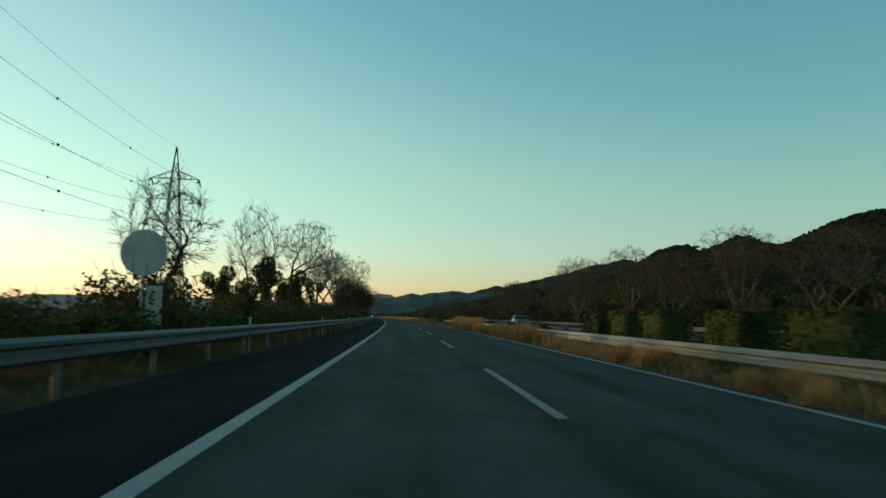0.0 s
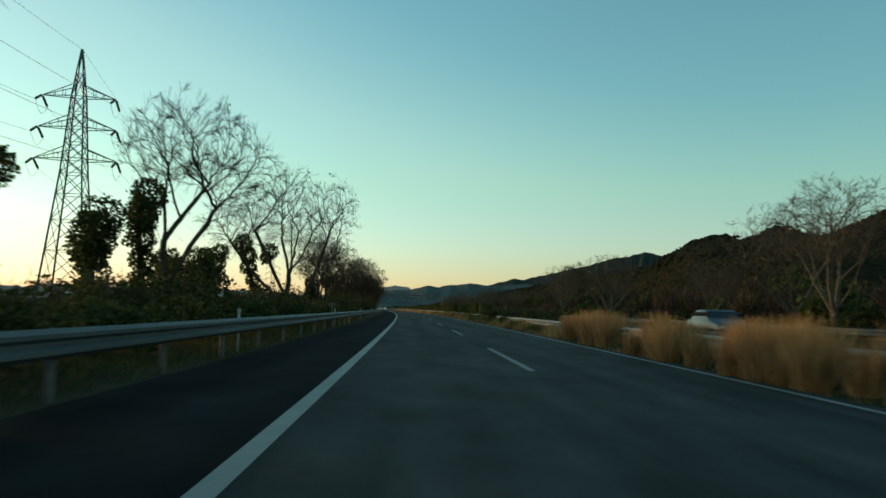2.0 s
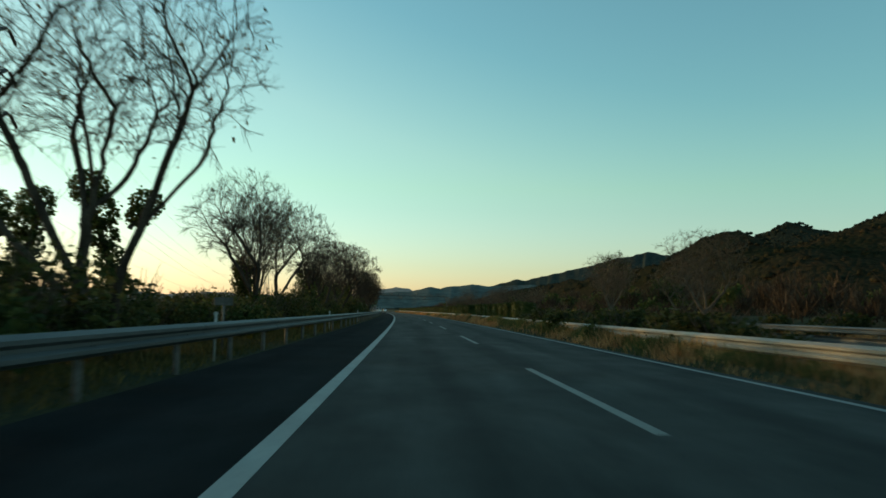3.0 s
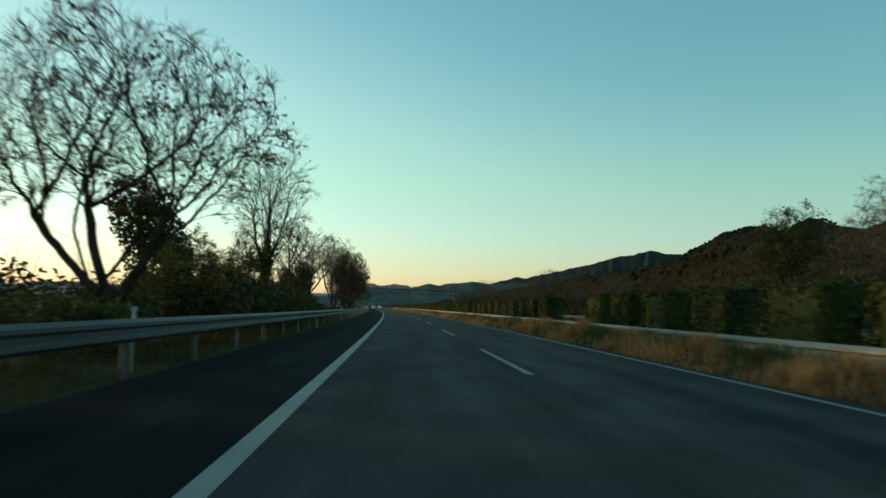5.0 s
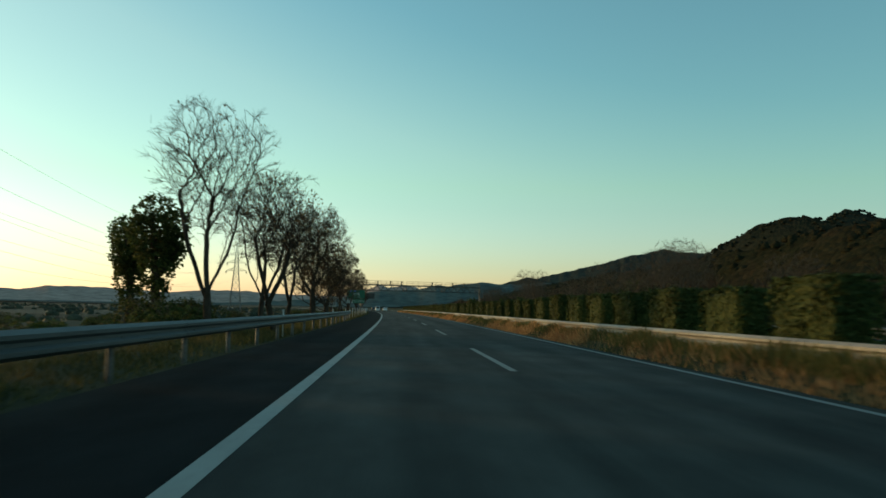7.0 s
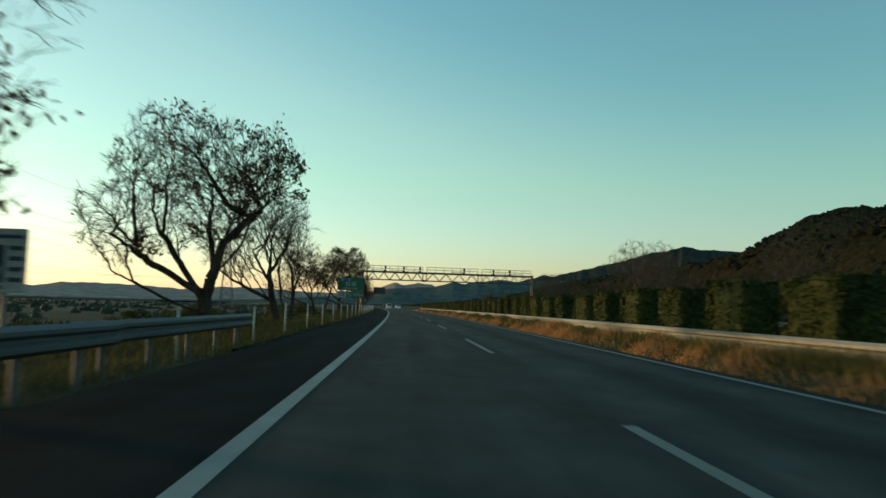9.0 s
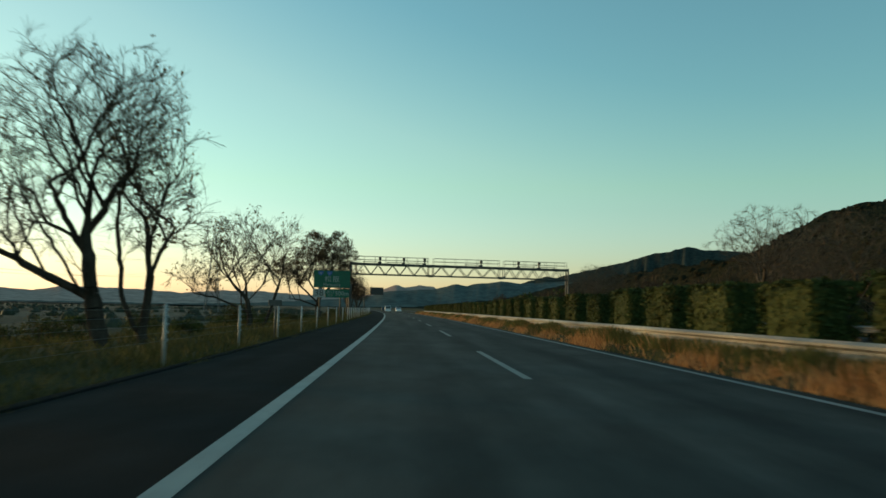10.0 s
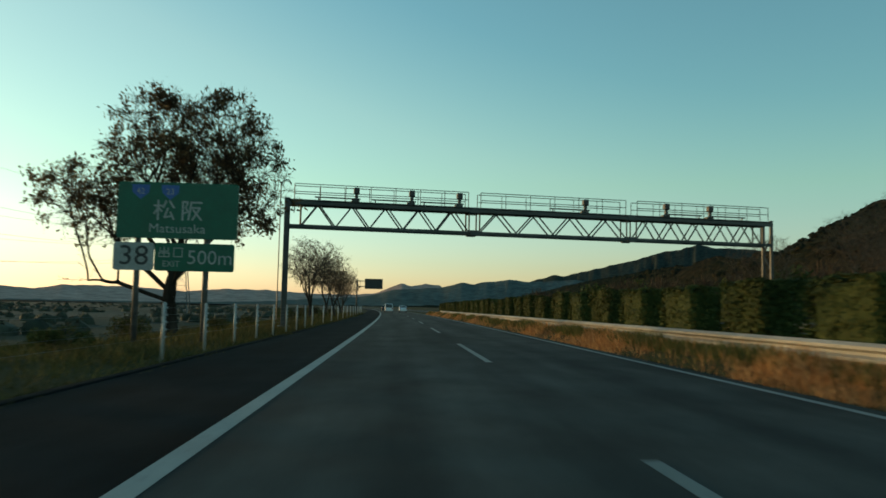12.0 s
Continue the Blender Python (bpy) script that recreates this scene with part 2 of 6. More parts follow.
M_CARDARK = surface("dark_car_paint", (0.02, 0.022, 0.026), (0.03, 0.032, 0.036), 1.0, 0.25, bump=0.0)
M_CARGLASS = surface("car_glass", (0.012, 0.014, 0.016), (0.02, 0.022, 0.024), 1.0, 0.08, bump=0.0)
M_TAIL = surface("tail_lamp", (0.25, 0.01, 0.01), (0.32, 0.015, 0.012), 3.0, 0.3, bump=0.0)


def hill_material(name, a, b_, c, scale, relief=0.9, far=None, crowns=0.0):
    """Woods seen from afar; crowns: how many tree-tops there are to a metre."""
    m, n, l, b = nodes_of(name, 1.0)
    b.inputs["Specular IOR Level"].default_value = 0.0
    broad = noise_tex(n, l, scale, 6.0, 0.62)
    col = ramp(n, l, broad, [(0.3, a), (0.5, b_), (0.7, c)])
    fine = noise_tex(n, l, scale * 9, 4.0, 0.7)
    col = mixed(n, l, 1.0, col, ramp(n, l, fine, [(0.3, (0.6, 0.6, 0.6)), (0.7, (1.35, 1.35, 1.3))]), "MULTIPLY")
    height, deep = fine, 3.0
    if crowns:
        tc, cell = n.new("ShaderNodeTexCoord"), n.new("ShaderNodeTexVoronoi")
        cell.inputs["Scale"].default_value = crowns
        l.new(tc.outputs["Object"], cell.inputs["Vector"])
        grey = n.new("ShaderNodeRGBToBW")
        l.new(cell.outputs["Color"], grey.inputs[0])
        col = mixed(n, l, 1.0, col, ramp(n, l, grey.outputs[0], [(0.2, (0.82, 0.86, 0.80)), (0.5, (0.97, 0.96, 0.95)), (0.8, (1.18, 1.04, 0.96))]), "MULTIPLY")
        dome = n.new("ShaderNodeMath")
        dome.operation = "SUBTRACT"
        dome.inputs[0].default_value = 1.0
        l.new(cell.outputs["Distance"], dome.inputs[1])
        height, deep = dome.outputs[0], 1.6
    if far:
        # brown broad-leaved wood near by; evergreen farther off, haze painted into its tone
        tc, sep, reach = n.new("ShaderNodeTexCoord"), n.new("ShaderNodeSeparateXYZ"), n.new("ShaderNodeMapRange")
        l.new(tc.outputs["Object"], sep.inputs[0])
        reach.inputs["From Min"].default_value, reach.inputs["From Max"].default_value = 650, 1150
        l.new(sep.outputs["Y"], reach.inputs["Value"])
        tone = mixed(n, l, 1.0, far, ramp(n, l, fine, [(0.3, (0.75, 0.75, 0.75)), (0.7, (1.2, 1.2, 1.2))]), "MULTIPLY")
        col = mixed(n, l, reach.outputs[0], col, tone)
    l.new(col, b.inputs["Base Color"])
    bumped(n, l, b, height, relief, deep)
    return m


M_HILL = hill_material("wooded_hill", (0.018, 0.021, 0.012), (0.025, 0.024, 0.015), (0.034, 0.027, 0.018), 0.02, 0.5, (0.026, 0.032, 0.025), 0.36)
# far ranges: the air's evening haze is painted into their base colours
M_RIDGEHAZE = hill_material("hazy_ridge_forest", (0.036, 0.044, 0.039), (0.042, 0.050, 0.044), (0.049, 0.057, 0.049), 0.006, 0.4)
M_FARHAZE = hill_material("hazy_distant_hill", (0.085, 0.10, 0.096), (0.098, 0.114, 0.108), (0.11, 0.127, 0.12), 0.004, 0.3)
M_FARTHESTHAZE = hill_material("hazy_farthest_hill", (0.33, 0.245, 0.21), (0.365, 0.27, 0.235), (0.40, 0.295, 0.255), 0.002, 0.1)


# ---- building helpers ----
def mesh_from(name, verts, faces, mat, smooth=False):
    me = bpy.data.meshes.new(name)
    me.from_pydata(verts, [], faces)
    me.materials.append(mat)
    if smooth:
        me.polygons.foreach_set("use_smooth", [True] * len(me.polygons))
    me.update()
    return me


def part(name, bm, material, parent=None, label="", smooth=False):
    """Links a bmesh as one mesh object, under a thing or a part if one is given."""
    me = bpy.data.meshes.new(name)
    if smooth:
        for f in bm.faces:
            f.smooth = True
    bm.to_mesh(me)
    bm.free()
    me.materials.append(material)
    ob = new(name, me)
    ob.parent = parent
    if label:
        ob["label"] = label
    return ob


def box(bm, c, size, m=None, bevel=0.0):
    g = bmesh.ops.create_cube(bm, size=1.0, matrix=(m or Matrix()) @ Matrix.Translation(c) @ Matrix.Diagonal((*size, 1)))
    if bevel:
        edges = {e for v in g["verts"] for e in v.link_edges}
        bmesh.ops.bevel(bm, geom=list(edges), offset=bevel, segments=1, affect="EDGES")
    return bm


def tube(bm, a, b, r0, r1, n=6, caps=True):
    """A tapered round bar from a to b."""
    a, b = Vector(a), Vector(b)
    d = b - a
    q = d.to_track_quat("Z", "Y").to_matrix()
    rings = []
    for p, r in ((a, r0), (b, r1)):
        rings.append([bm.verts.new(p + q @ Vector((r * math.cos(k * math.tau / n), r * math.sin(k * math.tau / n), 0))) for k in range(n)])
    for k in range(n):
        bm.faces.new((rings[0][k], rings[0][(k + 1) % n], rings[1][(k + 1) % n], rings[1][k]))
    if caps and n > 2:
        bm.faces.new(rings[0][::-1])
        bm.faces.new(rings[1])
    return bm


def strip_bm(s0, s1, step, profile, bm=None, closed=False):
    """A profile of (u, z) points drawn along the road from s0 to s1."""
    bm = bm or bmesh.new()
    count = max(1, round((s1 - s0) / step))
    rows = [[bm.verts.new(along(s0 + (s1 - s0) * i / count, u, z)) for u, z in profile] for i in range(count + 1)]
    n = len(profile)
    for a, b in zip(rows, rows[1:]):
        for k in range(n if closed else n - 1):
            bm.faces.new((a[k], a[(k + 1) % n], b[(k + 1) % n], b[k]))
    if closed:
        bm.faces.new(rows[0])
        bm.faces.new(rows[-1][::-1])
    return bm


def lerp_table(x, rows):
    if x <= rows[0][0]:
        return rows[0][1]
    for (x0, y0), (x1, y1) in zip(rows, rows[1:]):
        if x <= x1:
            return y0 + (y1 - y0) * (x - x0) / (x1 - x0)
    return rows[-1][1]


def ease(x, a, b):
    t = min(1.0, max(0.0, (x - a) / (b - a)))
    return t * t * (3 - 2 * t)


# ---- the land ----
# Rounded summits of the wooded hill beside the road: s, u, height, half-widths along and across.
SUMMITS = (
    (790, 373, 76, 198, 44), (1023, 631, 117, 159, 174), (426, 269, 47, 118, 105), (871, 221, 30, 276, 83), (704, 570, 126, 199, 131),
    (679, 376, -20, 57, 67), (926, 553, 21, 35, 33), (582, 173, 21, 212, 22), (542, 302, 21, 95, 76),
)


def hill_height(s, u):
    z = sum(a * math.exp(-(((s - c) / w) ** 2) - ((u - d) / v) ** 2) for c, d, a, w, v in SUMMITS)
    return (z - 2.2 * ease(z, 4, 20)) * min(1.0, max(0.0, (u - 20) / 60))


def land_height(s, u):
    """The ground sheet: level under the road, falling to the plain on the left."""
    if 3.9 < u < 7.9:
        bank = lerp_table(s, ((20, 0.06), (60, 0.12), (100, 0.22), (140, 0.34), (460, 0.34), (520, 0.1)))
        return -0.06 + (bank + 0.06 * noise.noise((s * 0.3, u, 9.0)) + 0.05) * ease(u, 3.95, 4.8) * (1 - ease(u, 6.9, 7.85))
    if -7.6 <= u <= 20:
        return -0.06
    wave = 0.35 * noise.noise((s * 0.03, u * 0.05, 0.0))
    if u < 0:
        drop = -3.6 * ease(-u, 9, 30)
        return -0.06 + drop * (0.55 + 0.45 * ease(s, 230, 300)) + wave * ease(-u, 8, 14)
    return -0.06 + 1.6 * ease(u, 20, 30) + wave * ease(u, 20.5, 26)


def build_ground():
    us = [-6500, -4200, -2600, -1800, -1200, -800, -500, -300, -200, -140, -100, -75, -58, -46, -38, -32, -27, -23, -20, -17.5, -15.5, -13.8, -12.4, -11.2, -10.2, -9.2, -8.4, -7.6,
          -7.0, 3.9, 4.15, 4.4, 4.65, 4.9, 5.4, 6.2, 6.9, 7.4, 7.9, 20.0, 21.5, 23, 25, 27.5, 30, 35, 45, 60, 90, 140, 220, 400, 800, 1500, 2600]
    ss = list(range(-400, -40, 40)) + list(range(-40, 520, 5)) + [530, 550, 580, 620, 680, 760, 860, 1000, 1200, 1500, 1900, 2400, 3000, 3600, 4200, 5200]
    # the wooded hill has a surface of its own: the sheet dips under it
    verts = [tuple(along(s, u, land_height(s, u) - 3.5 * ease(u, 28, 40))) for s in ss for u in us]
    w = len(us)
    faces = [(i * w + j, i * w + j + 1, (i + 1) * w + j + 1, (i + 1) * w + j) for i in range(len(ss) - 1) for j in range(w - 1)]
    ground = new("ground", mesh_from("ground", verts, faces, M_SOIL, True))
    tagged(ground, "dry earth and low winter grass beside the expressway", "ground", kind="structure")


def build_hill():
    us = [21 + 1.0 * (1.085 ** k - 1) / 0.085 for k in range(0, 53)]
    ss = [-250 + 7.5 * k for k in range(180)] + [1100 + 22 * k for k in range(70)]
    verts = []
    for s in ss:
        for u in us:
            z = hill_height(s, u)
            rough = noise.noise((s * 0.045, u * 0.045, 3.0)) * 2.6 + noise.noise((s * 0.14, u * 0.14, 7.0)) * 1.6
            verts.append(tuple(along(s, u, -0.8 + 1.6 * ease(u, 22, 30) + z + rough * ease(u, 30, 90) * 1.2)))
    w = len(us)
    faces = [(i * w + j, i * w + j + 1, (i + 1) * w + j + 1, (i + 1) * w + j) for i in range(len(ss) - 1) for j in range(w - 1)]
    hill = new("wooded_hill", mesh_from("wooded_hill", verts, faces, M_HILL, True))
    tagged(hill, "dark wooded hill rising beside the expressway in late autumn", "hill", kind="structure")


# Skyline of the distant ranges: degrees right of north, and degrees of height.
FARTHEST = ((-45, 1.0), (-31.1, 0.93), (-29.1, 0.77), (-27.4, 1.09), (-25, 1.09), (-22.8, 1.04), (-19.5, 0.85), (-16.8, 1.09), (-14, 1.08), (-10.3, 0.88),
            (-6.9, 0.91), (-5.6, 1.11), (-4.8, 1.51), (-3.9, 1.83), (-3.3, 1.59), (-2.2, 1.82), (-1.2, 1.72), (-0.6, 1.43), (1.5, 1.14), (12, 1.0))
NEARER = ((-45, 0.05), (-20, 0.08), (-14, 0.25), (-10.3, 0.55), (-6.9, 0.75), (-6.0, 0.92), (-4.6, 1.33), (-2.0, 1.50), (-1.2, 1.53), (-0.2, 1.75), (0.8, 2.0), (1.5, 1.83),
          (2.2, 2.05), (3.0, 2.10), (4.2, 2.26), (5.6, 2.10), (6.6, 2.16), (9, 2.3), (12, 2.0), (18, 1.8))
RIDGE = ((0, 0.2), (3.0, 1.2), (4.6, 1.85), (5.6, 2.1), (6.5, 2.38), (7.4, 2.62), (8.2, 2.58), (9.2, 2.84), (10.3, 3.06), (11.5, 3.40), (12.6, 3.62), (13.7, 3.92), (15.3, 4.42), (16.5, 4.56),
         (17.7, 4.93), (18.8, 4.68), (20.5, 4.60), (24, 4.3), (30, 3.6), (40, 2.6))


def build_range(name, label, table, distance, mat, seed, left=-42, right=16):
    eye = along(331, -2)
    verts, rows = [], 220
    for i in range(rows + 1):
        az = left + (right - left) * i / rows
        h = math.tan(radians(lerp_table(az, table))) * distance
        h += distance * 0.0012 * noise.noise((az * 1.4, seed, 0.0)) + distance * 0.00025 * noise.noise((az * 7.0, seed, 2.0))
        for k, (near, up) in enumerate(((0.78, -0.02), (0.86, 0.35), (0.93, 0.72), (1.0, 1.0), (1.1, 0.3))):
            r = distance * near * (1 + 0.012 * noise.noise((az * 3, k, seed)))
            bump = 1 + (0.10 * noise.noise((az * 2.3, k * 3.1, seed)) if 0 < k < 3 else 0)
            verts.append((eye.x + r * math.sin(radians(az)), eye.y + r * math.cos(radians(az)), -6 + (h * up + 6) * bump))
    faces = [(i * 5 + k, i * 5 + k + 1, i * 5 + k + 6, i * 5 + k + 5) for i in range(rows) for k in range(4)]
    ob = new(name, mesh_from(name, verts, faces, mat, True))
    tagged(ob, label, "hill", kind="structure")


build_ground()
build_hill()
build_range("distant_hills", "distant wooded hills with blue-grey evening haze painted into their colour", NEARER, 2500, M_FARHAZE, 1.0)
build_range("far_ridge", "dark wooded mountain ridge beyond the hill, blue-green haze painted into its colour", RIDGE, 3600, M_RIDGEHAZE, 9.0, 0, 40)
build_range("farthest_hills", "mountain range far off under the glow, paled by haze painted into its colour", FARTHEST, 4100, M_FARTHESTHAZE, 5.0)


# ---- the expressway ----
ROAD_START, ROAD_END = -60.0, 900.0
tagged(part("road", strip_bm(ROAD_START, ROAD_END, 5, ((-3.69, 0.0), (0.0, 0.0), (3.95, 0.0))), M_ASPHALT), "grey worn asphalt of a two-lane carriageway", "road", kind="structure")
tagged(part("shoulder", strip_bm(ROAD_START, ROAD_END, 5, ((-6.25, -0.01), (-3.69, 0.0))), M_SHOULDER), "darker asphalt hard shoulder beside the carriageway", "road", kind="structure")
tagged(part("road", strip_bm(ROAD_START, ROAD_END, 5, ((7.9, 0.0), (9.4, 0.0), (18.6, 0.0))), M_ASPHALT), "grey asphalt of the opposite carriageway beyond the median", "road", kind="structure")
tagged(part("curb", strip_bm(268.0, ROAD_END, 5, ((-6.25, -0.05), (-6.28, 0.010), (-6.32, 0.018), (-6.41, 0.018), (-6.43, -0.08))), M_CURB), "low asphalt curb along the shoulder", "curb", kind="structure")


# where the far end of every dash lies; the painter's steps are not all alike
DASH_ENDS = ((-3, -41.8), (0, 18.2), (4, 97.6), (5, 117.5), (7, 159.6), (8, 178.2), (9, 197.5), (10, 216.5), (12, 257.0), (13, 277.3),
             (14, 298.2), (15, 318.2), (16, 337.0), (17, 356.0), (18, 375.0), (40, 815.0))


def build_lines():
    for u, half, what in ((-3.6, 0.10, "wide white edge line beside the shoulder"), (3.6, 0.075, "white edge line beside the median"), (9.6, 0.075, "white edge line of the opposite carriageway"), (17.0, 0.10, "white edge line of the opposite carriageway")):
        ob = part("edge_line", strip_bm(ROAD_START, ROAD_END, 5, ((u - half, 0.004), (u + half, 0.004))), M_LINE)
        tagged(ob, what, "road marking", kind="structure")
    for k in range(-3, 40):
        far = lerp_table(k, DASH_ENDS)
        for u in (0.0, 13.3):
            ob = part("lane_dash", strip_bm(far - 8.4, far, 4.2, ((u - 0.075, 0.004), (u + 0.075, 0.004))), M_DASH)
            tagged(ob, "white dash of the broken lane line", "road marking", "dashes of the lane line", "structure")


build_lines()


# ---- guardrails ----
def beam_profile(u, top, side):
    """W-beam section as closed (u, z) ring; side is +1 where the face looks to the right."""
    d = 0.085 * side
    front = [(0.0, 0.0), (0.9, -0.055), (0.9, -0.105), (0.15, -0.150), (0.15, -0.195), (0.9, -0.240), (0.9, -0.290), (0.0, -0.345)]
    ring = [(u + d * a, top + z) for a, z in front] + [(u + d * a - 0.012 * side, top + z) for a, z in front[::-1]]
    return ring


def rail_top_left(s):
    return lerp_table(s, ((0, 0.80), (60, 0.81), (100, 0.83), (150, 0.85), (200, 0.83), (272, 0.83)))


def rail_top_right(s):
    return lerp_table(s, ((0, 0.64), (40, 0.66), (90, 0.72), (180, 0.77), (400, 0.76)))


def build_rail(first, last, piece, u, top_of, side, beam_mat, post_mat, label, post_u, group, post_places):
    """A steel guardrail: one run of bolted beams on posts."""
    rail = tagged(new("guardrail"), label, "guardrail", group)
    s = first
    while s < last - 0.1:
        e = min(last, s + piece)
        bm = bmesh.new()
        rows = []
        for k in range(3):
            q = s + (e + 0.25 - s) * k / 2
            lift = 0.006 * (k == 0)
            rows.append([bm.verts.new(along(q, a + lift * side, z)) for a, z in beam_profile(u, top_of(q), side)])
        n = len(rows[0])
        for a, b in zip(rows, rows[1:]):
            for k in range(n):
                bm.faces.new((a[k], a[(k + 1) % n], b[(k + 1) % n], b[k]))
        bm.faces.new(rows[0])
        bm.faces.new(rows[-1][::-1])
        part("beam", bm, beam_mat, rail)
        s = e
    post_mesh = None
    for s in post_places:
        top = top_of(s)
        if post_mesh is None:
            bm = bmesh.new()
            tube(bm, (0, 0, -0.9), (0, 0, 0.0), 0.057, 0.057, 10)
            tube(bm, (0, 0, 0.0), (0, 0, 0.015), 0.057, 0.035, 10)
            box(bm, (0.06 * side, 0, -0.19), (0.09, 0.07, 0.22), bevel=0.008)
            bmesh.ops.create_uvsphere(bm, u_segments=8, v_segments=5, radius=0.016, matrix=Matrix.Translation((0.175 * side, 0, -0.172)))
            ob = part("post", bm, post_mat, rail)
            post_mesh = ob.data
        else:
            ob = new("post", post_mesh)
            ob.parent = rail
        ob.matrix_basis = on_road(s, post_u, top - 0.02)
    return rail


LEFT_POSTS = [-36.5 + 4 * k for k in range(41)] + [129.2 + 4 * k for k in range(32)] + [257.9, 259.5]
END_POSTS = [260.8, 262.9, 265.3, 267.6, 269.8]
EVEN_POSTS = [-35.6 + 4 * k for k in range(119)]
build_rail(-39.4, 260.2, 8.0, -6.40, rail_top_left, 1, M_STEEL, M_POSTGREY, "galvanised steel guardrail along the hard shoulder", -6.53, "guardrails", LEFT_POSTS)
build_rail(259.4, 270.7, 4.0, -6.60, rail_top_left, 1, M_STEEL, M_POSTGREY, "short steel guardrail set back behind the end of the other", -6.73, "guardrails", END_POSTS)
build_rail(-36.0, 440.0, 8.0, 5.02, rail_top_right, -1, M_CREAM, M_POSTGREY, "weathered cream guardrail at the edge of the median", 5.15, "guardrails", EVEN_POSTS)
build_rail(-36.0, 440.0, 8.0, 7.62, lambda s: 0.74, 1, M_STEEL, M_POSTGREY, "dull steel guardrail of the opposite carriageway behind the hedge", 7.49, "guardrails", EVEN_POSTS)
build_rail(-36.0, 440.0, 8.0, 19.3, lambda s: 0.78, -1, M_STEEL, M_POSTGREY, "galvanised guardrail on the far side of the opposite carriageway", 19.43, "guardrails", EVEN_POSTS)


def build_rail_end():
    """The rounded terminal where the left guardrail stops."""
    bm = bmesh.new()
    top = rail_top_left(270.7)
    rows = []
    for k in range(7):
        a = math.pi * k / 6
        r = 0.11
        rows.append((along(270.85 + r * 2.2 * math.sin(a), -6.56 - r + r * math.cos(a)), a))
    for (p, a), (q, b) in zip(rows, rows[1:]):
        vs = [bm.verts.new((p.x, p.y, top)), bm.verts.new((q.x, q.y, top)), bm.verts.new((q.x, q.y, top - 0.345)), bm.verts.new((p.x, p.y, top - 0.345))]
        bm.faces.new(vs)
    ob = part("guardrail_terminal", bm, M_STEEL)
    md = ob.modifiers.new("plate", "SOLIDIFY")
    md.thickness = 0.006
    tagged(ob, "rounded steel end piece of the guardrail", "guardrail end")


build_rail_end()


def build_cable_fence():
    """White posts with thin steel cables, after the guardrail."""
    fence = tagged(new("cable_barrier"), "cable barrier of white posts with thin steel cables", "barrier")
    data = None
    posts = [278.3 + 6.86 * k for k in range(11)] + [350.3 + 3.48 * k for k in range(8)] + [381.4 + 6.86 * k for k in range(12)]
    for k, s in enumerate(posts):
        if data is None:
            bm = bmesh.new()
            tube(bm, (0, 0, -0.15), (0, 0, 1.13), 0.036, 0.036, 12)
            tube(bm, (0, 0, 1.13), (0, 0, 1.16), 0.036, 0.018, 12)
            for z in (0.45, 0.60, 0.75, 0.90, 1.04):
                box(bm, (0.048, 0, z), (0.03, 0.05, 0.05), bevel=0.006)
            ob = part("post", bm, M_WHITE, fence, "white painted steel post", True)
            data = ob.data
        else:
            ob = new("post", data)
            ob.parent = fence
            ob["label"] = "white painted steel post"
        ob.matrix_basis = on_road(s, -6.75, 0.0, random.uniform(-0.8, 0.8), random.uniform(-0.8, 0.8))
    for z in (0.45, 0.60, 0.75, 0.90, 1.04):
        bm = bmesh.new()
        for a, b in zip(posts, posts[1:]):
            tube(bm, along(a, -6.686, z), along(b, -6.686, z), 0.0022, 0.0022, 4, False)
        part("cable", bm, M_WIRE, fence, "thin steel cable")


build_cable_fence()


def build_delineators():
    """Slim white marker posts with a round reflector behind the guardrail."""
    first = None
    for s in (6.2, 25.5, 48.0, 74.0, 99.0, 124.0, 150.2, 199.0, 224.0, 249.0, 264.6, 272.3):
        if first is None:
            first = tagged(new("delineator"), "slim white marker post with a small round reflector", "marker post", "marker posts")
            bm = bmesh.new()
            tube(bm, (0, 0, -0.1), (0, 0, 0.98), 0.03, 0.03, 10)
            part("post", bm, M_WHITE, first, "", True)
            bm = bmesh.new()
            tube(bm, (0, -0.02, 0.98), (0, 0.02, 0.98), 0.05, 0.05, 14)
            part("reflector", bm, M_SIGNWHITE, first)
            ob = first
            ob.matrix_basis = on_road(s, -6.75, 0)
        else:
            ob = copy_thing(first, on_road(s, -6.75, 0))


build_delineators()


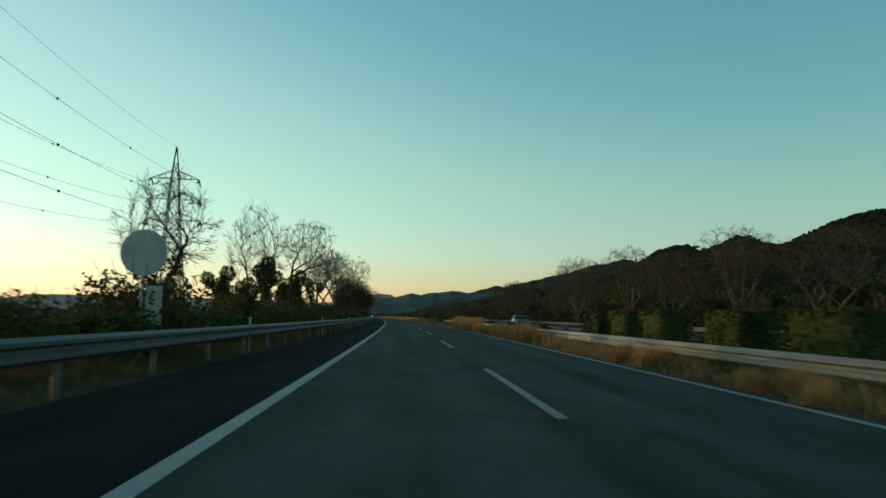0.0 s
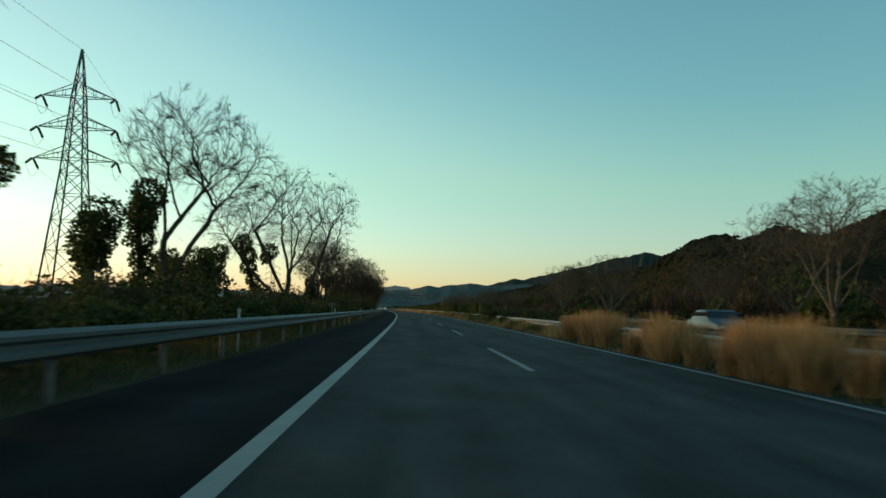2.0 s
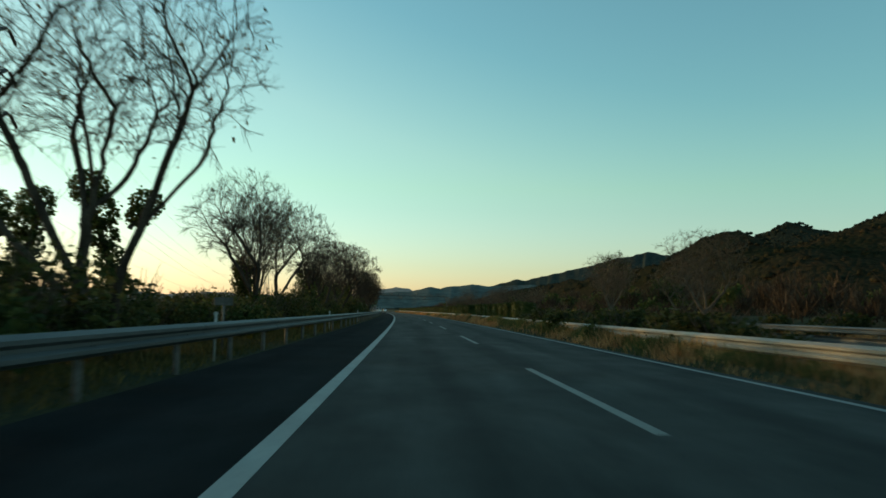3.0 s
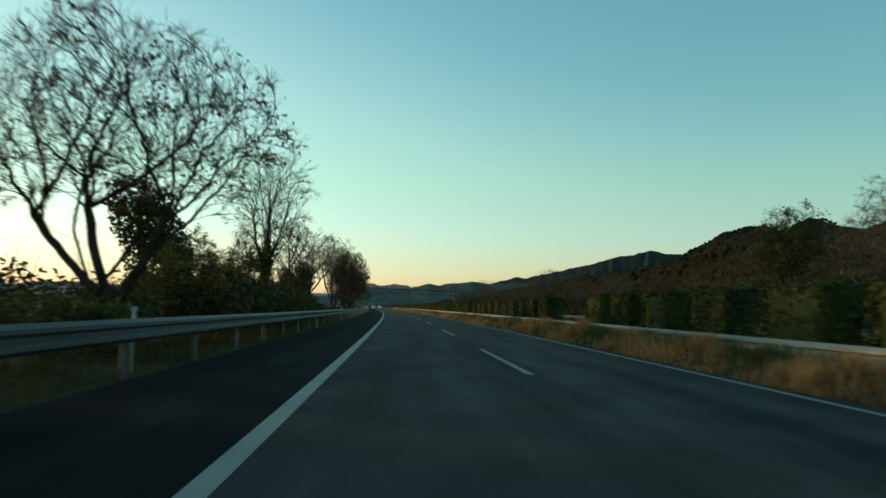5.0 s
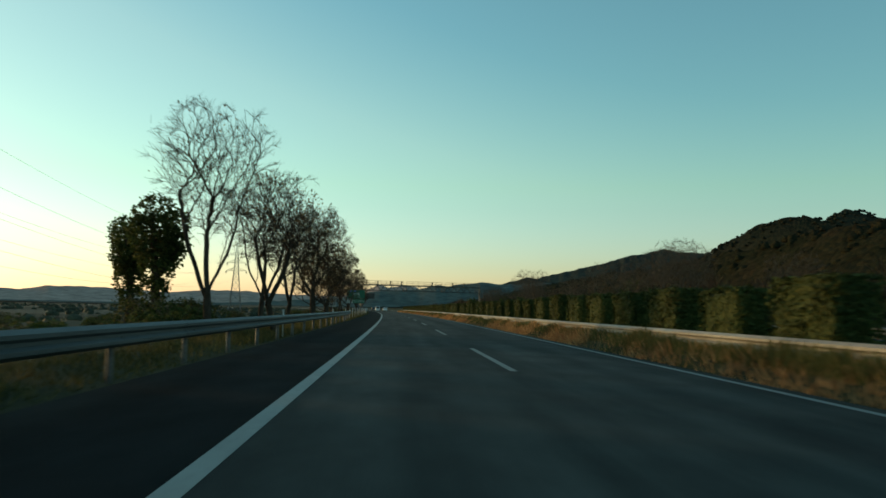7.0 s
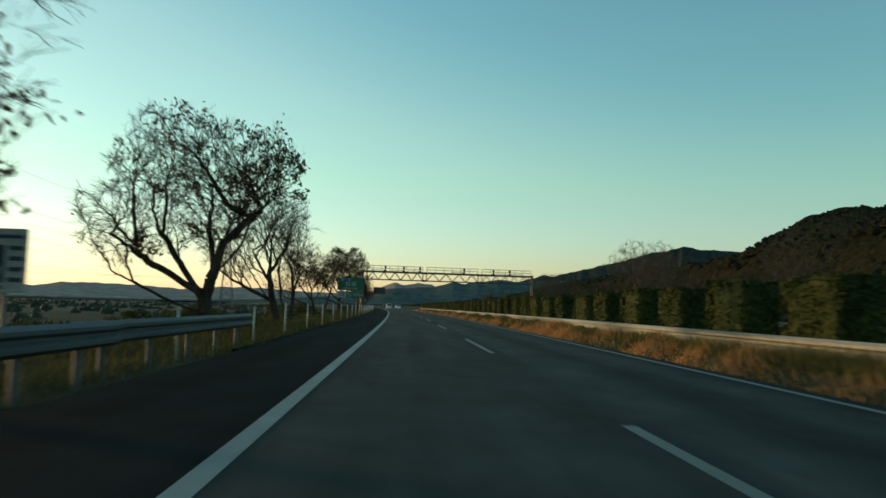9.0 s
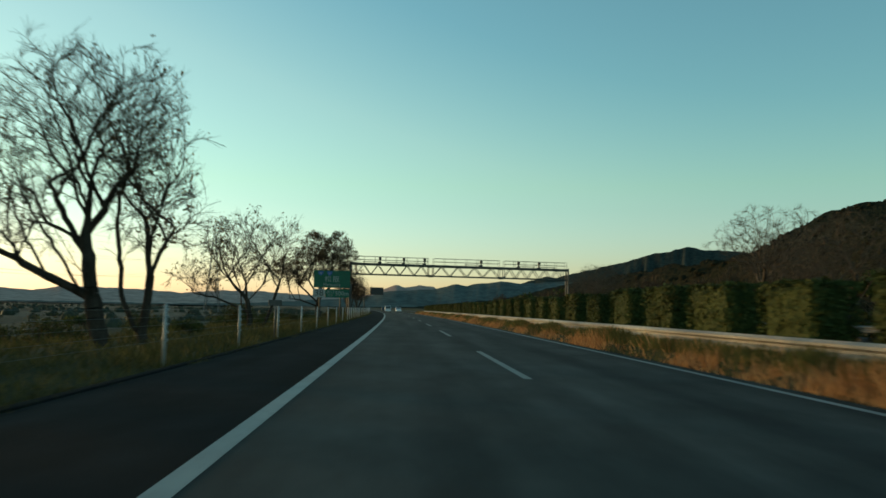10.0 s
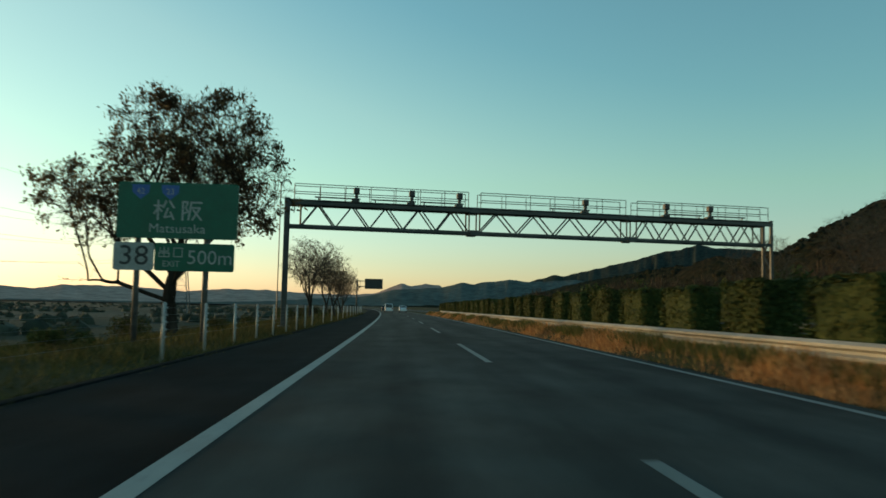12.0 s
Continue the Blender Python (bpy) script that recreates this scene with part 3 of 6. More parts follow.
# ---- gantry over both carriageways ----
def build_gantry():
    g = tagged(new("camera_gantry"), "grey steel truss gantry spanning both carriageways with a railed walkway", "gantry")
    g.matrix_basis = on_road(372.6, 0, 0, 0, 0, 8.0)
    left, right, low, high, depth = -8.0, 20.4, 5.30, 6.52, 0.8

    def add(name, bm, mat=M_GANTRY, label="", parent=g):
        return part(name, bm, mat, parent, label)

    # posts: paired legs at each end, laced on the right one
    for u, inner in ((left, 1), (right, -1)):
        for v in (-depth / 2, depth / 2):
            add("leg", box(bmesh.new(), (u, v, high / 2 + 0.1), ((0.30, 0.30, high + 0.3) if u < 0 else (0.17, 0.17, high + 0.3)), bevel=0.02))
            add("base_plate", box(bmesh.new(), (u, v, 0.03), (0.6, 0.6, 0.06), bevel=0.01))
        bm = bmesh.new()
        steps = 5
        for k in range(steps):
            z0, z1 = 0.5 + k * (high - 1.2) / steps, 0.5 + (k + 1) * (high - 1.2) / steps
            a, b = (-depth / 2, depth / 2) if k % 2 else (depth / 2, -depth / 2)
            tube(bm, (u, a, z0), (u, b, z1), 0.045, 0.045, 6)
        add("lacing", bm)
    for z, h in ((low, 0.16), (high, 0.20)):
        for v in (-depth / 2, depth / 2):
            add("chord", box(bmesh.new(), ((left + right) / 2, v, z), (right - left, 0.16, h), bevel=0.012))
    # bolted joints and uprights where the three truss lengths meet
    joints = (left + 0.45, 2.1, 11.4, right - 0.45)
    for u in joints[1:3]:
        for v in (-depth / 2, depth / 2):
            for z in (low, high):
                add("splice_plate", box(bmesh.new(), (u, v, z), (0.5, 0.24, 0.28), bevel=0.015))
    for u in (left + 0.7, 1.8, 2.4, 11.1, 11.7, right - 0.7):
        for v in (-depth / 2, depth / 2):
            add("upright", tube(bmesh.new(), (u, v, low), (u, v, high), 0.045, 0.045, 6))
    # zigzag web of the truss
    spans = ((left + 0.7, 1.8, 10), (2.4, 11.1, 8), (11.7, right - 0.7, 10))
    for a, b, n in spans:
        for k in range(n):
            u0, u1 = a + (b - a) * k / n, a + (b - a) * (k + 1) / n
            z0, z1 = (low, high) if k % 2 == 0 else (high, low)
            for v in (-depth / 2, depth / 2):
                add("web_bar", tube(bmesh.new(), (u0, v, z0), (u1, v, z1), 0.042, 0.042, 6))
    bm = bmesh.new()
    for k in range(28):
        u0 = left + 0.5 + k
        tube(bm, (u0, -depth / 2, low), (u0 + 1.0, depth / 2, low), 0.02, 0.02, 5)
    add("wind_bracing", bm)
    # walkway
    add("walkway", box(bmesh.new(), ((left + right) / 2, 0, high + 0.16), (right - left, 1.0, 0.05), bevel=0.005), M_GANTRY, "steel grating walkway")
    # handrails, in three bays like the truss
    rail_top, base = high + 1.02, high + 0.18
    for a, b in ((left + 0.35, 1.75), (2.45, 11.05), (11.75, right - 0.2)):
        for v in (-depth / 2, depth / 2):
            bm = bmesh.new()
            for z in (rail_top, base + 0.42):
                tube(bm, (a, v, z), (b, v, z), 0.022, 0.022, 6)
            for u in (a, b):
                tube(bm, (u, v, base), (u, v, rail_top), 0.022, 0.022, 6)
            add("handrail", bm)
            n = int((b - a) / 1.25)
            for k in range(1, n):
                u = a + (b - a) * k / n
                add("stanchion", tube(bmesh.new(), (u, v, base - 0.1), (u, v, rail_top), 0.018, 0.018, 5))
    # ladder with a curved head at the left end
    bm = bmesh.new()
    for v in (-0.24, 0.24):
        last = (left - 0.36, v, 0.4)
        for k, (du, z) in enumerate(((-0.36, high + 0.9), (-0.30, high + 1.14), (-0.16, high + 1.24), (0.05, high + 1.2), (0.18, high + 1.02))):
            tube(bm, last, (left + du, v, z), 0.024, 0.024, 6)
            last = (left + du, v, z)
    for k in range(22):
        tube(bm, (left - 0.36, -0.24, 0.5 + 0.3 * k), (left - 0.36, 0.24, 0.5 + 0.3 * k), 0.014, 0.014, 5)
    add("ladder", bm)
    # sensor heads on the walkway
    for u in (-4.4, -1.4, 3.25 - 2.0, 10.0 - 1.4, 13.6, 16.4):
        head = add("sensor", box(bmesh.new(), (u, -0.35, high + 0.78), (0.30, 0.34, 0.34), bevel=0.03), M_DARK, "dark sensor box on a short column")
        bm = bmesh.new()
        box(bm, (u, -0.35, high + 0.40), (0.16, 0.16, 0.46), bevel=0.01)
        box(bm, (u - 0.05, -0.35, high + 0.24), (0.42, 0.3, 0.1), bevel=0.01)
        part("column", bm, M_GANTRY, head)
        bm = bmesh.new()
        side = -1 if u < 9.5 else 1
        box(bm, (u + side * 1.0, -0.5, high + 0.33), (2.4, 0.07, 0.07), bevel=0.008)
        for du in (0.05, 2.0):
            box(bm, (u + side * du, -0.5, high + 0.22), (0.06, 0.06, 0.26))
        part("mounting_bar", bm, M_GANTRY, head)
    return g


build_gantry()


# ---- signs ----
def lettering(text, size, mat, parent, name, m, extrude=0.002, stretch=1.0):
    cu = bpy.data.curves.new(name, "FONT")
    cu.body, cu.size, cu.align_x, cu.align_y, cu.extrude = text, size, "CENTER", "CENTER", extrude
    cu.resolution_u = 3
    ob = bpy.data.objects.new(name, cu)
    scene.collection.objects.link(ob)
    bpy.context.view_layer.update()
    me = bpy.data.meshes.new_from_object(ob.evaluated_get(bpy.context.evaluated_depsgraph_get()))
    bpy.data.objects.remove(ob)
    me.materials.clear()
    me.materials.append(mat)
    done = new(name, me)
    done.parent = parent
    done.matrix_basis = m @ Matrix.Diagonal((stretch, 1, 1, 1))
    return done


def panel(bm, x0, x1, z0, z1, y, thick, r=0.08):
    """A flat plate with rounded corners, facing -y."""
    pts = []
    for cx, cz, a0 in ((x1 - r, z1 - r, 0), (x0 + r, z1 - r, 90), (x0 + r, z0 + r, 180), (x1 - r, z0 + r, 270)):
        for k in range(5):
            a = radians(a0 + 90 * k / 4)
            pts.append((cx + r * math.cos(a), cz + r * math.sin(a)))
    front = [bm.verts.new((x, y - thick, z)) for x, z in pts]
    back = [bm.verts.new((x, y, z)) for x, z in pts]
    bm.faces.new(front)
    bm.faces.new(back[::-1])
    for k in range(len(pts)):
        j = (k + 1) % len(pts)
        bm.faces.new((front[j], front[k], back[k], back[j]))
    return bm


def bars(parent, name, rows, y, mat, label=""):
    """Raised strokes: (x0, z0, x1, z1, width)."""
    bm = bmesh.new()
    for x0, z0, x1, z1, w in rows:
        d = Vector((x1 - x0, 0, z1 - z0))
        ang = math.atan2(d.z, d.x)
        m = Matrix.Translation(((x0 + x1) / 2, y, (z0 + z1) / 2)) @ Matrix.Rotation(-ang, 4, "Y")
        box(bm, (0, 0, 0), (d.length + w * 0.5, 0.004, w), m)
    return part(name, bm, mat, parent, label)


FACE = Matrix.Rotation(radians(90), 4, "X")


def build_exit_sign():
    """Green guide sign on two posts."""
    s = tagged(new("exit_sign"), "green exit guide sign with white lettering on two grey posts", "road sign")
    s.matrix_basis = on_road(355.0, 0, 0)
    x0, x1 = -10.72, -7.05
    top = part("main_panel", panel(bmesh.new(), x0, x1, 3.12, 4.86, 0, 0.04), M_SIGNGREEN, s, "green panel with place name")
    low_l = part("number_panel", panel(bmesh.new(), x0 - 0.06, x0 + 1.16, 2.12, 2.98, 0, 0.04), M_SIGNWHITE, s, "white panel with exit number")
    low_r = part("distance_panel", panel(bmesh.new(), x0 + 1.19, x1 - 0.06, 2.12, 2.98, 0, 0.04), M_SIGNGREEN, s, "green panel with the distance")
    bm = panel(bmesh.new(), x0 + 0.05, x1 - 0.05, 3.17, 4.81, -0.041, 0.003)
    bmesh.ops.delete(bm, geom=[f for f in bm.faces if len(f.verts) > 4], context="FACES_ONLY")
    part("border", bm, M_SIGNWHITE, top)
    y = -0.046
    # the two characters of the place name, stroke by stroke
    cx, cz, k = (x0 + x1) / 2 - 0.42, 4.0, 0.30
    pine = [(-1, .45, -.2, .45, .13), (-.6, 1, -.6, -1, .13), (-.6, .3, -1, -.4, .11), (-.6, .3, -.2, -.15, .11),
            (.2, .95, -.1, .25, .13), (.55, .95, 1, .25, .13), (.4, .2, .05, -.75, .12), (.05, -.75, .85, -.6, .12), (.65, -.2, 1, -.95, .13)]
    slope = [(-.9, .9, -.9, -1, .13), (-.9, .9, -.4, .9, .11), (-.4, .9, -.6, .3, .11), (-.6, .3, -.38, -.1, .11), (-.38, -.1, -.8, -.3, .1),
             (-.1, .85, 1, .85, .13), (-.05, .85, -.3, -.95, .13), (0, .3, .85, .3, .12), (.85, .3, .1, -.95, .13), (.15, .1, 1, -.95, .13)]
    for dx, glyph in ((0.0, pine), (0.84, slope)):
        bars(top, "character", [(cx + dx + k * a, cz + k * b, cx + dx + k * c, cz + k * d, w * k * 1.6) for a, b, c, d, w in glyph], y, M_SIGNWHITE)
    lettering("Matsusaka", 0.40, M_SIGNWHITE, top, "place_name", Matrix.Translation(((x0 + x1) / 2, y, 3.42)) @ FACE, stretch=1.05)
    # blue route shields with white edges above the name
    for dx in (-1.15, -0.25):
        c = (x0 + x1) / 2 + dx
        bm = bmesh.new()
        ring = [(-.27, .22), (.27, .22), (.25, -.02), (.0, -.24), (-.25, -.02)]
        f = [bm.verts.new((c + a, y, 4.56 + b)) for a, b in ring]
        bk = [bm.verts.new((c + a, y + 0.006, 4.56 + b)) for a, b in ring]
        bm.faces.new(f[::-1])
        for i in range(5):
            bm.faces.new((f[i], f[(i + 1) % 5], bk[(i + 1) % 5], bk[i]))
        shield = part("route_shield", bm, M_SIGNBLUE, top, "blue route shield")
        lettering("42" if dx < -1 else "23", 0.26, M_SIGNWHITE, shield, "route_number", Matrix.Translation((c, y - 0.004, 4.57)) @ FACE)
    lettering("38", 0.86, M_DARK, low_l, "exit_number", Matrix.Translation((x0 + 0.56, y, 2.55)) @ FACE, stretch=1.1)
    lettering("500m", 0.62, M_SIGNWHITE, low_r, "distance", Matrix.Translation((x1 - 0.80, y, 2.53)) @ FACE)
    out = [(-1, -.2, 1, -.2, .12), (0, 1, 0, -.9, .14), (-.75, .8, -.75, .15, .12), (-.75, .15, .75, .15, .12), (.75, .8, .75, .15, .12), (-.95, -.1, -.95, -.9, .12), (-.95, -.9, .95, -.9, .12), (.95, -.1, .95, -.9, .12)]
    gate = [(-.8, .8, .8, .8, .15), (-.8, .8, -.8, -.85, .15), (.8, .8, .8, -.85, .15), (-.8, -.85, .8, -.85, .15)]
    for dx, glyph in ((0.0, out), (0.42, gate)):
        c = x0 + 1.48 + dx
        bars(low_r, "character", [(c + .16 * a, 2.70 + .16 * b, c + .16 * cc, 2.70 + .16 * d, .03) for a, b, cc, d, w in glyph], y, M_SIGNWHITE)
    lettering("EXIT", 0.26, M_SIGNWHITE, low_r, "exit_word", Matrix.Translation((x0 + 1.70, y, 2.33)) @ FACE)
    for u in (x0 + 0.62, x1 - 0.95):
        bm = bmesh.new()
        tube(bm, (u, 0.13, -0.5), (u, 0.13, 4.7), 0.09, 0.09, 14)
        part("post", bm, M_POSTGREY, s, "grey steel post", True)
    for z in (2.3, 2.8, 3.4, 4.5):
        part("rail", box(bmesh.new(), ((x0 + x1) / 2, 0.03, z), (3.3, 0.05, 0.07)), M_SIGNBACK, s)


build_exit_sign()


def build_round_sign():
    """Back of a round sign for the other way, seen from behind."""
    s = tagged(new("round_sign"), "plain grey back of a round sign on a white post", "road sign")
    s.matrix_basis = on_road(20.8, -8.6, -0.1)
    bm = bmesh.new()
    tube(bm, (0, 0, 2.75), (0, 0.012, 2.75), 0.6, 0.6, 40)
    part("disc", bm, M_SIGNBACK, s)
    bm = bmesh.new()
    tube(bm, (-0.02, 0.06, -0.3), (-0.02, 0.06, 3.2), 0.04, 0.04, 12)
    part("post", bm, M_WHITE, s, "white post", True)
    part("plate", box(bmesh.new(), (0.30, 0.02, 1.40), (0.42, 0.01, 1.0), bevel=0.003), M_SIGNBACK, s)


def build_phone_sign():
    s = tagged(new("telephone_sign"), "dull blue and grey emergency telephone sign on a short post", "road sign")
    s.matrix_basis = on_road(259.6, -7.6, -0.36) @ Matrix.Diagonal((0.82, 1, 1.0, 1))
    plate = part("plate", panel(bmesh.new(), -0.37, 0.37, 1.55, 2.4, 0, 0.02, 0.04), M_SIGNBACK, s)
    part("field", panel(bmesh.new(), -0.33, 0.02, 1.68, 2.18, -0.021, 0.003, 0.02), M_SIGNSLATE, plate, "blue field with a telephone pictogram")
    arc = [(-.22, 2.08, -.25, 1.98, .05), (-.25, 1.98, -.22, 1.86, .05), (-.22, 1.86, -.08, 1.80, .05), (-.22, 2.09, -.15, 2.09, .06), (-.08, 1.81, -.06, 1.88, .06)]
    bars(plate, "receiver", arc, -0.027, M_SIGNWHITE, "telephone pictogram")
    bars(plate, "writing", [(.10, z, .30, z, .06) for z in (2.14, 2.0, 1.86, 1.72)] + [(-.30, 2.29, .30, 2.29, .05), (-.30, 1.62, 0, 1.62, .05)], -0.027, M_SIGNSLATE, "unreadable dark writing")
    bm = bmesh.new()
    tube(bm, (0, 0.05, -0.3), (0, 0.05, 2.35), 0.04, 0.04, 12)
    part("post", bm, M_POSTGREY, s, "", True)


def build_km_post(at, u):
    s = tagged(new("distance_marker"), "small grey plate on top of a slim post", "marker", "distance markers")
    s.matrix_basis = on_road(at, u, 0)
    part("plate", box(bmesh.new(), (0, 0, 1.27), (0.48, 0.02, 0.20), bevel=0.006), M_POSTGREY, s)
    bm = bmesh.new()
    tube(bm, (0, 0.04, -0.2), (0, 0.04, 1.33), 0.03, 0.03, 10)
    part("post", bm, M_POSTGREY, s, "", True)


def build_display_board():
    """Dark message board on a cantilever mast."""
    s = tagged(new("message_board"), "dark electronic message board on a cantilever mast", "road sign")
    s.matrix_basis = on_road(486.0, 0, 0)
    part("casing", box(bmesh.new(), (-5.05, 0, 5.75), (3.6, 0.5, 2.05), bevel=0.05), M_DARK, s)
    bm = bmesh.new()
    tube(bm, (-8.4, 0.2, -0.2), (-8.4, 0.2, 6.6), 0.16, 0.14, 14)
    part("mast", bm, M_POSTGREY, s, "", True)
    bm = bmesh.new()
    for z in (5.2, 6.3):
        tube(bm, (-8.4, 0.2, z), (-3.6, 0.3, z), 0.09, 0.07, 10)
    part("arm", bm, M_POSTGREY, s)


build_round_sign()
build_phone_sign()
build_km_post(304.9, -6.74)
build_km_post(101.3, -7.15)
build_display_board()


# ---- power line ----
PYLONS = ((-128.0, -12.0), (156.0, -46.5), (610.0, -72.0))
ARMS = ((27.8, 4.6), (23.6, 4.9), (19.4, 5.2))
PYLON_Z = -2.5


def build_pylon(s, u, heading):
    p = tagged(new("pylon"), "grey steel lattice transmission tower with three cross-arms", "pylon", "pylons")
    q = along(s, u)
    p.matrix_basis = pose(q.x, q.y, PYLON_Z, 0, 0, heading)
    levels = [0, 5.2, 9.8, 13.8, 17.2, 20.0, 22.0, 24.1, 26.2, 28.2, 30.3, 33.4, 36.8]

    def half(z):
        return lerp_table(z, ((0, 3.1), (20, 1.35), (30.3, 0.75), (36.8, 0.08)))

    corners = ((-1, -1), (1, -1), (1, 1), (-1, 1))
    for cx, cy in corners:
        bm = bmesh.new()
        rings = []
        for z in (0, 20, 30.3, 36.8):
            h, r = half(z), 0.12 - 0.0015 * z
            rings.append([bm.verts.new((cx * h + r * a, cy * h + r * b, z)) for a, b in ((-1, -1), (1, -1), (1, 1), (-1, 1))])
        for a, b in zip(rings, rings[1:]):
            for k in range(4):
                bm.faces.new((a[k], a[(k + 1) % 4], b[(k + 1) % 4], b[k]))
        bm.faces.new(rings[0][::-1])
        bm.faces.new(rings[-1])
        part("leg", bm, M_PYLON, p)
    for k in range(4):
        a, b = corners[k], corners[(k + 1) % 4]
        for z0, z1 in zip(levels, levels[1:]):
            h0, h1 = half(z0), half(z1)
            part("brace", tube(bmesh.new(), (a[0] * h0, a[1] * h0, z0), (b[0] * h1, b[1] * h1, z1), 0.055, 0.055, 4), M_PYLON, p)
            part("brace", tube(bmesh.new(), (b[0] * h0, b[1] * h0, z0), (a[0] * h1, a[1] * h1, z1), 0.055, 0.055, 4), M_PYLON, p)
            if z1 < 36:
                part("girt", tube(bmesh.new(), (a[0] * h1, a[1] * h1, z1), (b[0] * h1, b[1] * h1, z1), 0.045, 0.045, 4), M_PYLON, p)
    for z, reach in ARMS:
        z = z - PYLON_Z
        for side in (-1, 1):
            bm = bmesh.new()
            tip = (side * reach, 0, z)
            h = half(z)
            for cy in (-1, 1):
                tube(bm, (side * h, cy * h, z), tip, 0.07, 0.05, 4)
                tube(bm, (side * h, cy * h, z + 1.5), tip, 0.07, 0.05, 4)
                for f in (0.3, 0.6):
                    x = side * (h + (reach - h) * f)
                    tube(bm, (x, cy * h * (1 - f), z), (x, cy * h * (1 - f), z + 1.5 * (1 - f)), 0.04, 0.04, 4)
            arm = part("cross_arm", bm, M_PYLON, p)
            bm = bmesh.new()
            for d in (-1, 1):
                for k in range(9):
                    c = Vector((side * reach, d * (0.35 + 0.2 * k), z - 0.15 - 0.10 * k))
                    tube(bm, c, c + Vector((0, d * 0.1, -0.05)), 0.17, 0.17, 8)
                tube(bm, (side * reach, 0, z - 0.05), (side * reach, d * 2.2, z - 1.15), 0.03, 0.03, 5)
            # jumper loop
            last = Vector((side * reach, -2.2, z - 1.15))
            for k in range(1, 7):
                f = k / 6
                c = Vector((side * reach, -2.2 + 4.4 * f, z - 1.15 - 1.3 * math.sin(math.pi * f)))
                tube(bm, last, c, 0.025, 0.025, 4)
                last = c
            part("insulator", bm, M_INSUL, arm, "brown insulator strings with a jumper loop")
    return p


def build_power_line():
    places = [along(s, u) for s, u in PYLONS]
    heads = []
    for k, p in enumerate(places):
        d = (places[min(k + 1, 2)] - places[max(k - 1, 0)])
        heads.append(math.degrees(math.atan2(-d.x, d.y)))
    tower = build_pylon(*PYLONS[1], heads[1])
    for k in (0, 2):
        copy_thing(tower, pose(places[k].x, places[k].y, PYLON_Z, 0, 0, heads[k]))
    for k in range(2):
        for side, z, reach in [(0, 36.8 + PYLON_Z, 0)] + [(sd, z - 1.15, r) for z, r in ARMS for sd in (-1, 1)]:
            ends = []
            for p, h, sgn in ((places[k], heads[k], 1), (places[k + 1], heads[k + 1], -1)):
                m = Matrix.Rotation(radians(h), 3, "Z")
                ends.append(p + m @ Vector((side * reach, sgn * (2.2 if side else 0), 0)) + Vector((0, 0, z)))
            a, b = ends
            sag = 0.028 * (b - a).length
            bm = bmesh.new()
            last = a
            n = 40
            marks = []
            for i in range(1, n + 1):
                f = i / n
                c = a.lerp(b, f) - Vector((0, 0, 4 * sag * f * (1 - f)))
                tube(bm, last, c, 0.022, 0.022, 4, False)
                last = c
            wire = part("power_line", bm, M_WIRE)
            tagged(wire, "thin dark overhead conductor hung between the pylons", "cable", "overhead wires")
            if side and k == 0:
                for f in (0.60, 0.70, 0.80):
                    c = a.lerp(b, f) - Vector((0, 0, 4 * sag * f * (1 - f)))
                    bm = bmesh.new()
                    bmesh.ops.create_uvsphere(bm, u_segments=8, v_segments=6, radius=0.13, matrix=Matrix.Translation(c))
                    part("damper", bm, M_WIRE, wire)


build_power_line()


# ---- plants: shared makers ----
def quads_mesh(name, centres, along_axis, across_axis, mat, point=0.0):
    """Many small leaves or blades: centre, half-length vector, half-width vector; point narrows the far end."""
    c, a, w = (np.asarray(v, dtype=float) for v in (centres, along_axis, across_axis))
    n = len(c)
    v = np.empty((n, 4, 3))
    v[:, 0], v[:, 1] = c - a - w, c - a + w
    v[:, 2], v[:, 3] = c + a + w * (1 - point), c + a - w * (1 - point)
    return quad_soup(name, v.reshape(-1, 3), np.arange(4 * n, dtype=np.int32), mat)


def quad_soup(name, verts, corners, mat, smooth=False):
    """A mesh of quads from its vertices and four vertex numbers a face."""
    n = len(corners) // 4
    me = bpy.data.meshes.new(name)
    me.vertices.add(len(verts))
    me.vertices.foreach_set("co", np.asarray(verts, dtype=np.float32).reshape(-1))
    me.loops.add(4 * n)
    me.loops.foreach_set("vertex_index", np.asarray(corners, dtype=np.int32))
    me.polygons.add(n)
    me.polygons.foreach_set("loop_start", np.arange(0, 4 * n, 4, dtype=np.int32))
    me.polygons.foreach_set("loop_total", np.full(n, 4, dtype=np.int32))
    if smooth:
        me.polygons.foreach_set("use_smooth", np.ones(n, dtype=bool))
    me.materials.append(mat)
    me.update(calc_edges=True)
    me.validate()
    return me


def unit_rows(g, n):
    v = g.normal(size=(n, 3))
    return v / np.linalg.norm(v, axis=1, keepdims=True)


def leaves_at(name, g, points, size, mat, spread=0.15, droop=0.0, slim=0.55):
    """One leaf near each point, turned at random."""
    n = len(points)
    c = np.asarray(points) + g.normal(size=(n, 3)) * spread
    a = unit_rows(g, n)
    a[:, 2] -= droop
    a /= np.linalg.norm(a, axis=1, keepdims=True)
    w = np.cross(a, unit_rows(g, n))
    w /= np.linalg.norm(w, axis=1, keepdims=True) + 1e-9
    k = size * g.uniform(0.6, 1.35, size=(n, 1)) * 0.5
    return quads_mesh(name, c, a * k, w * k * slim, mat, 0.5)


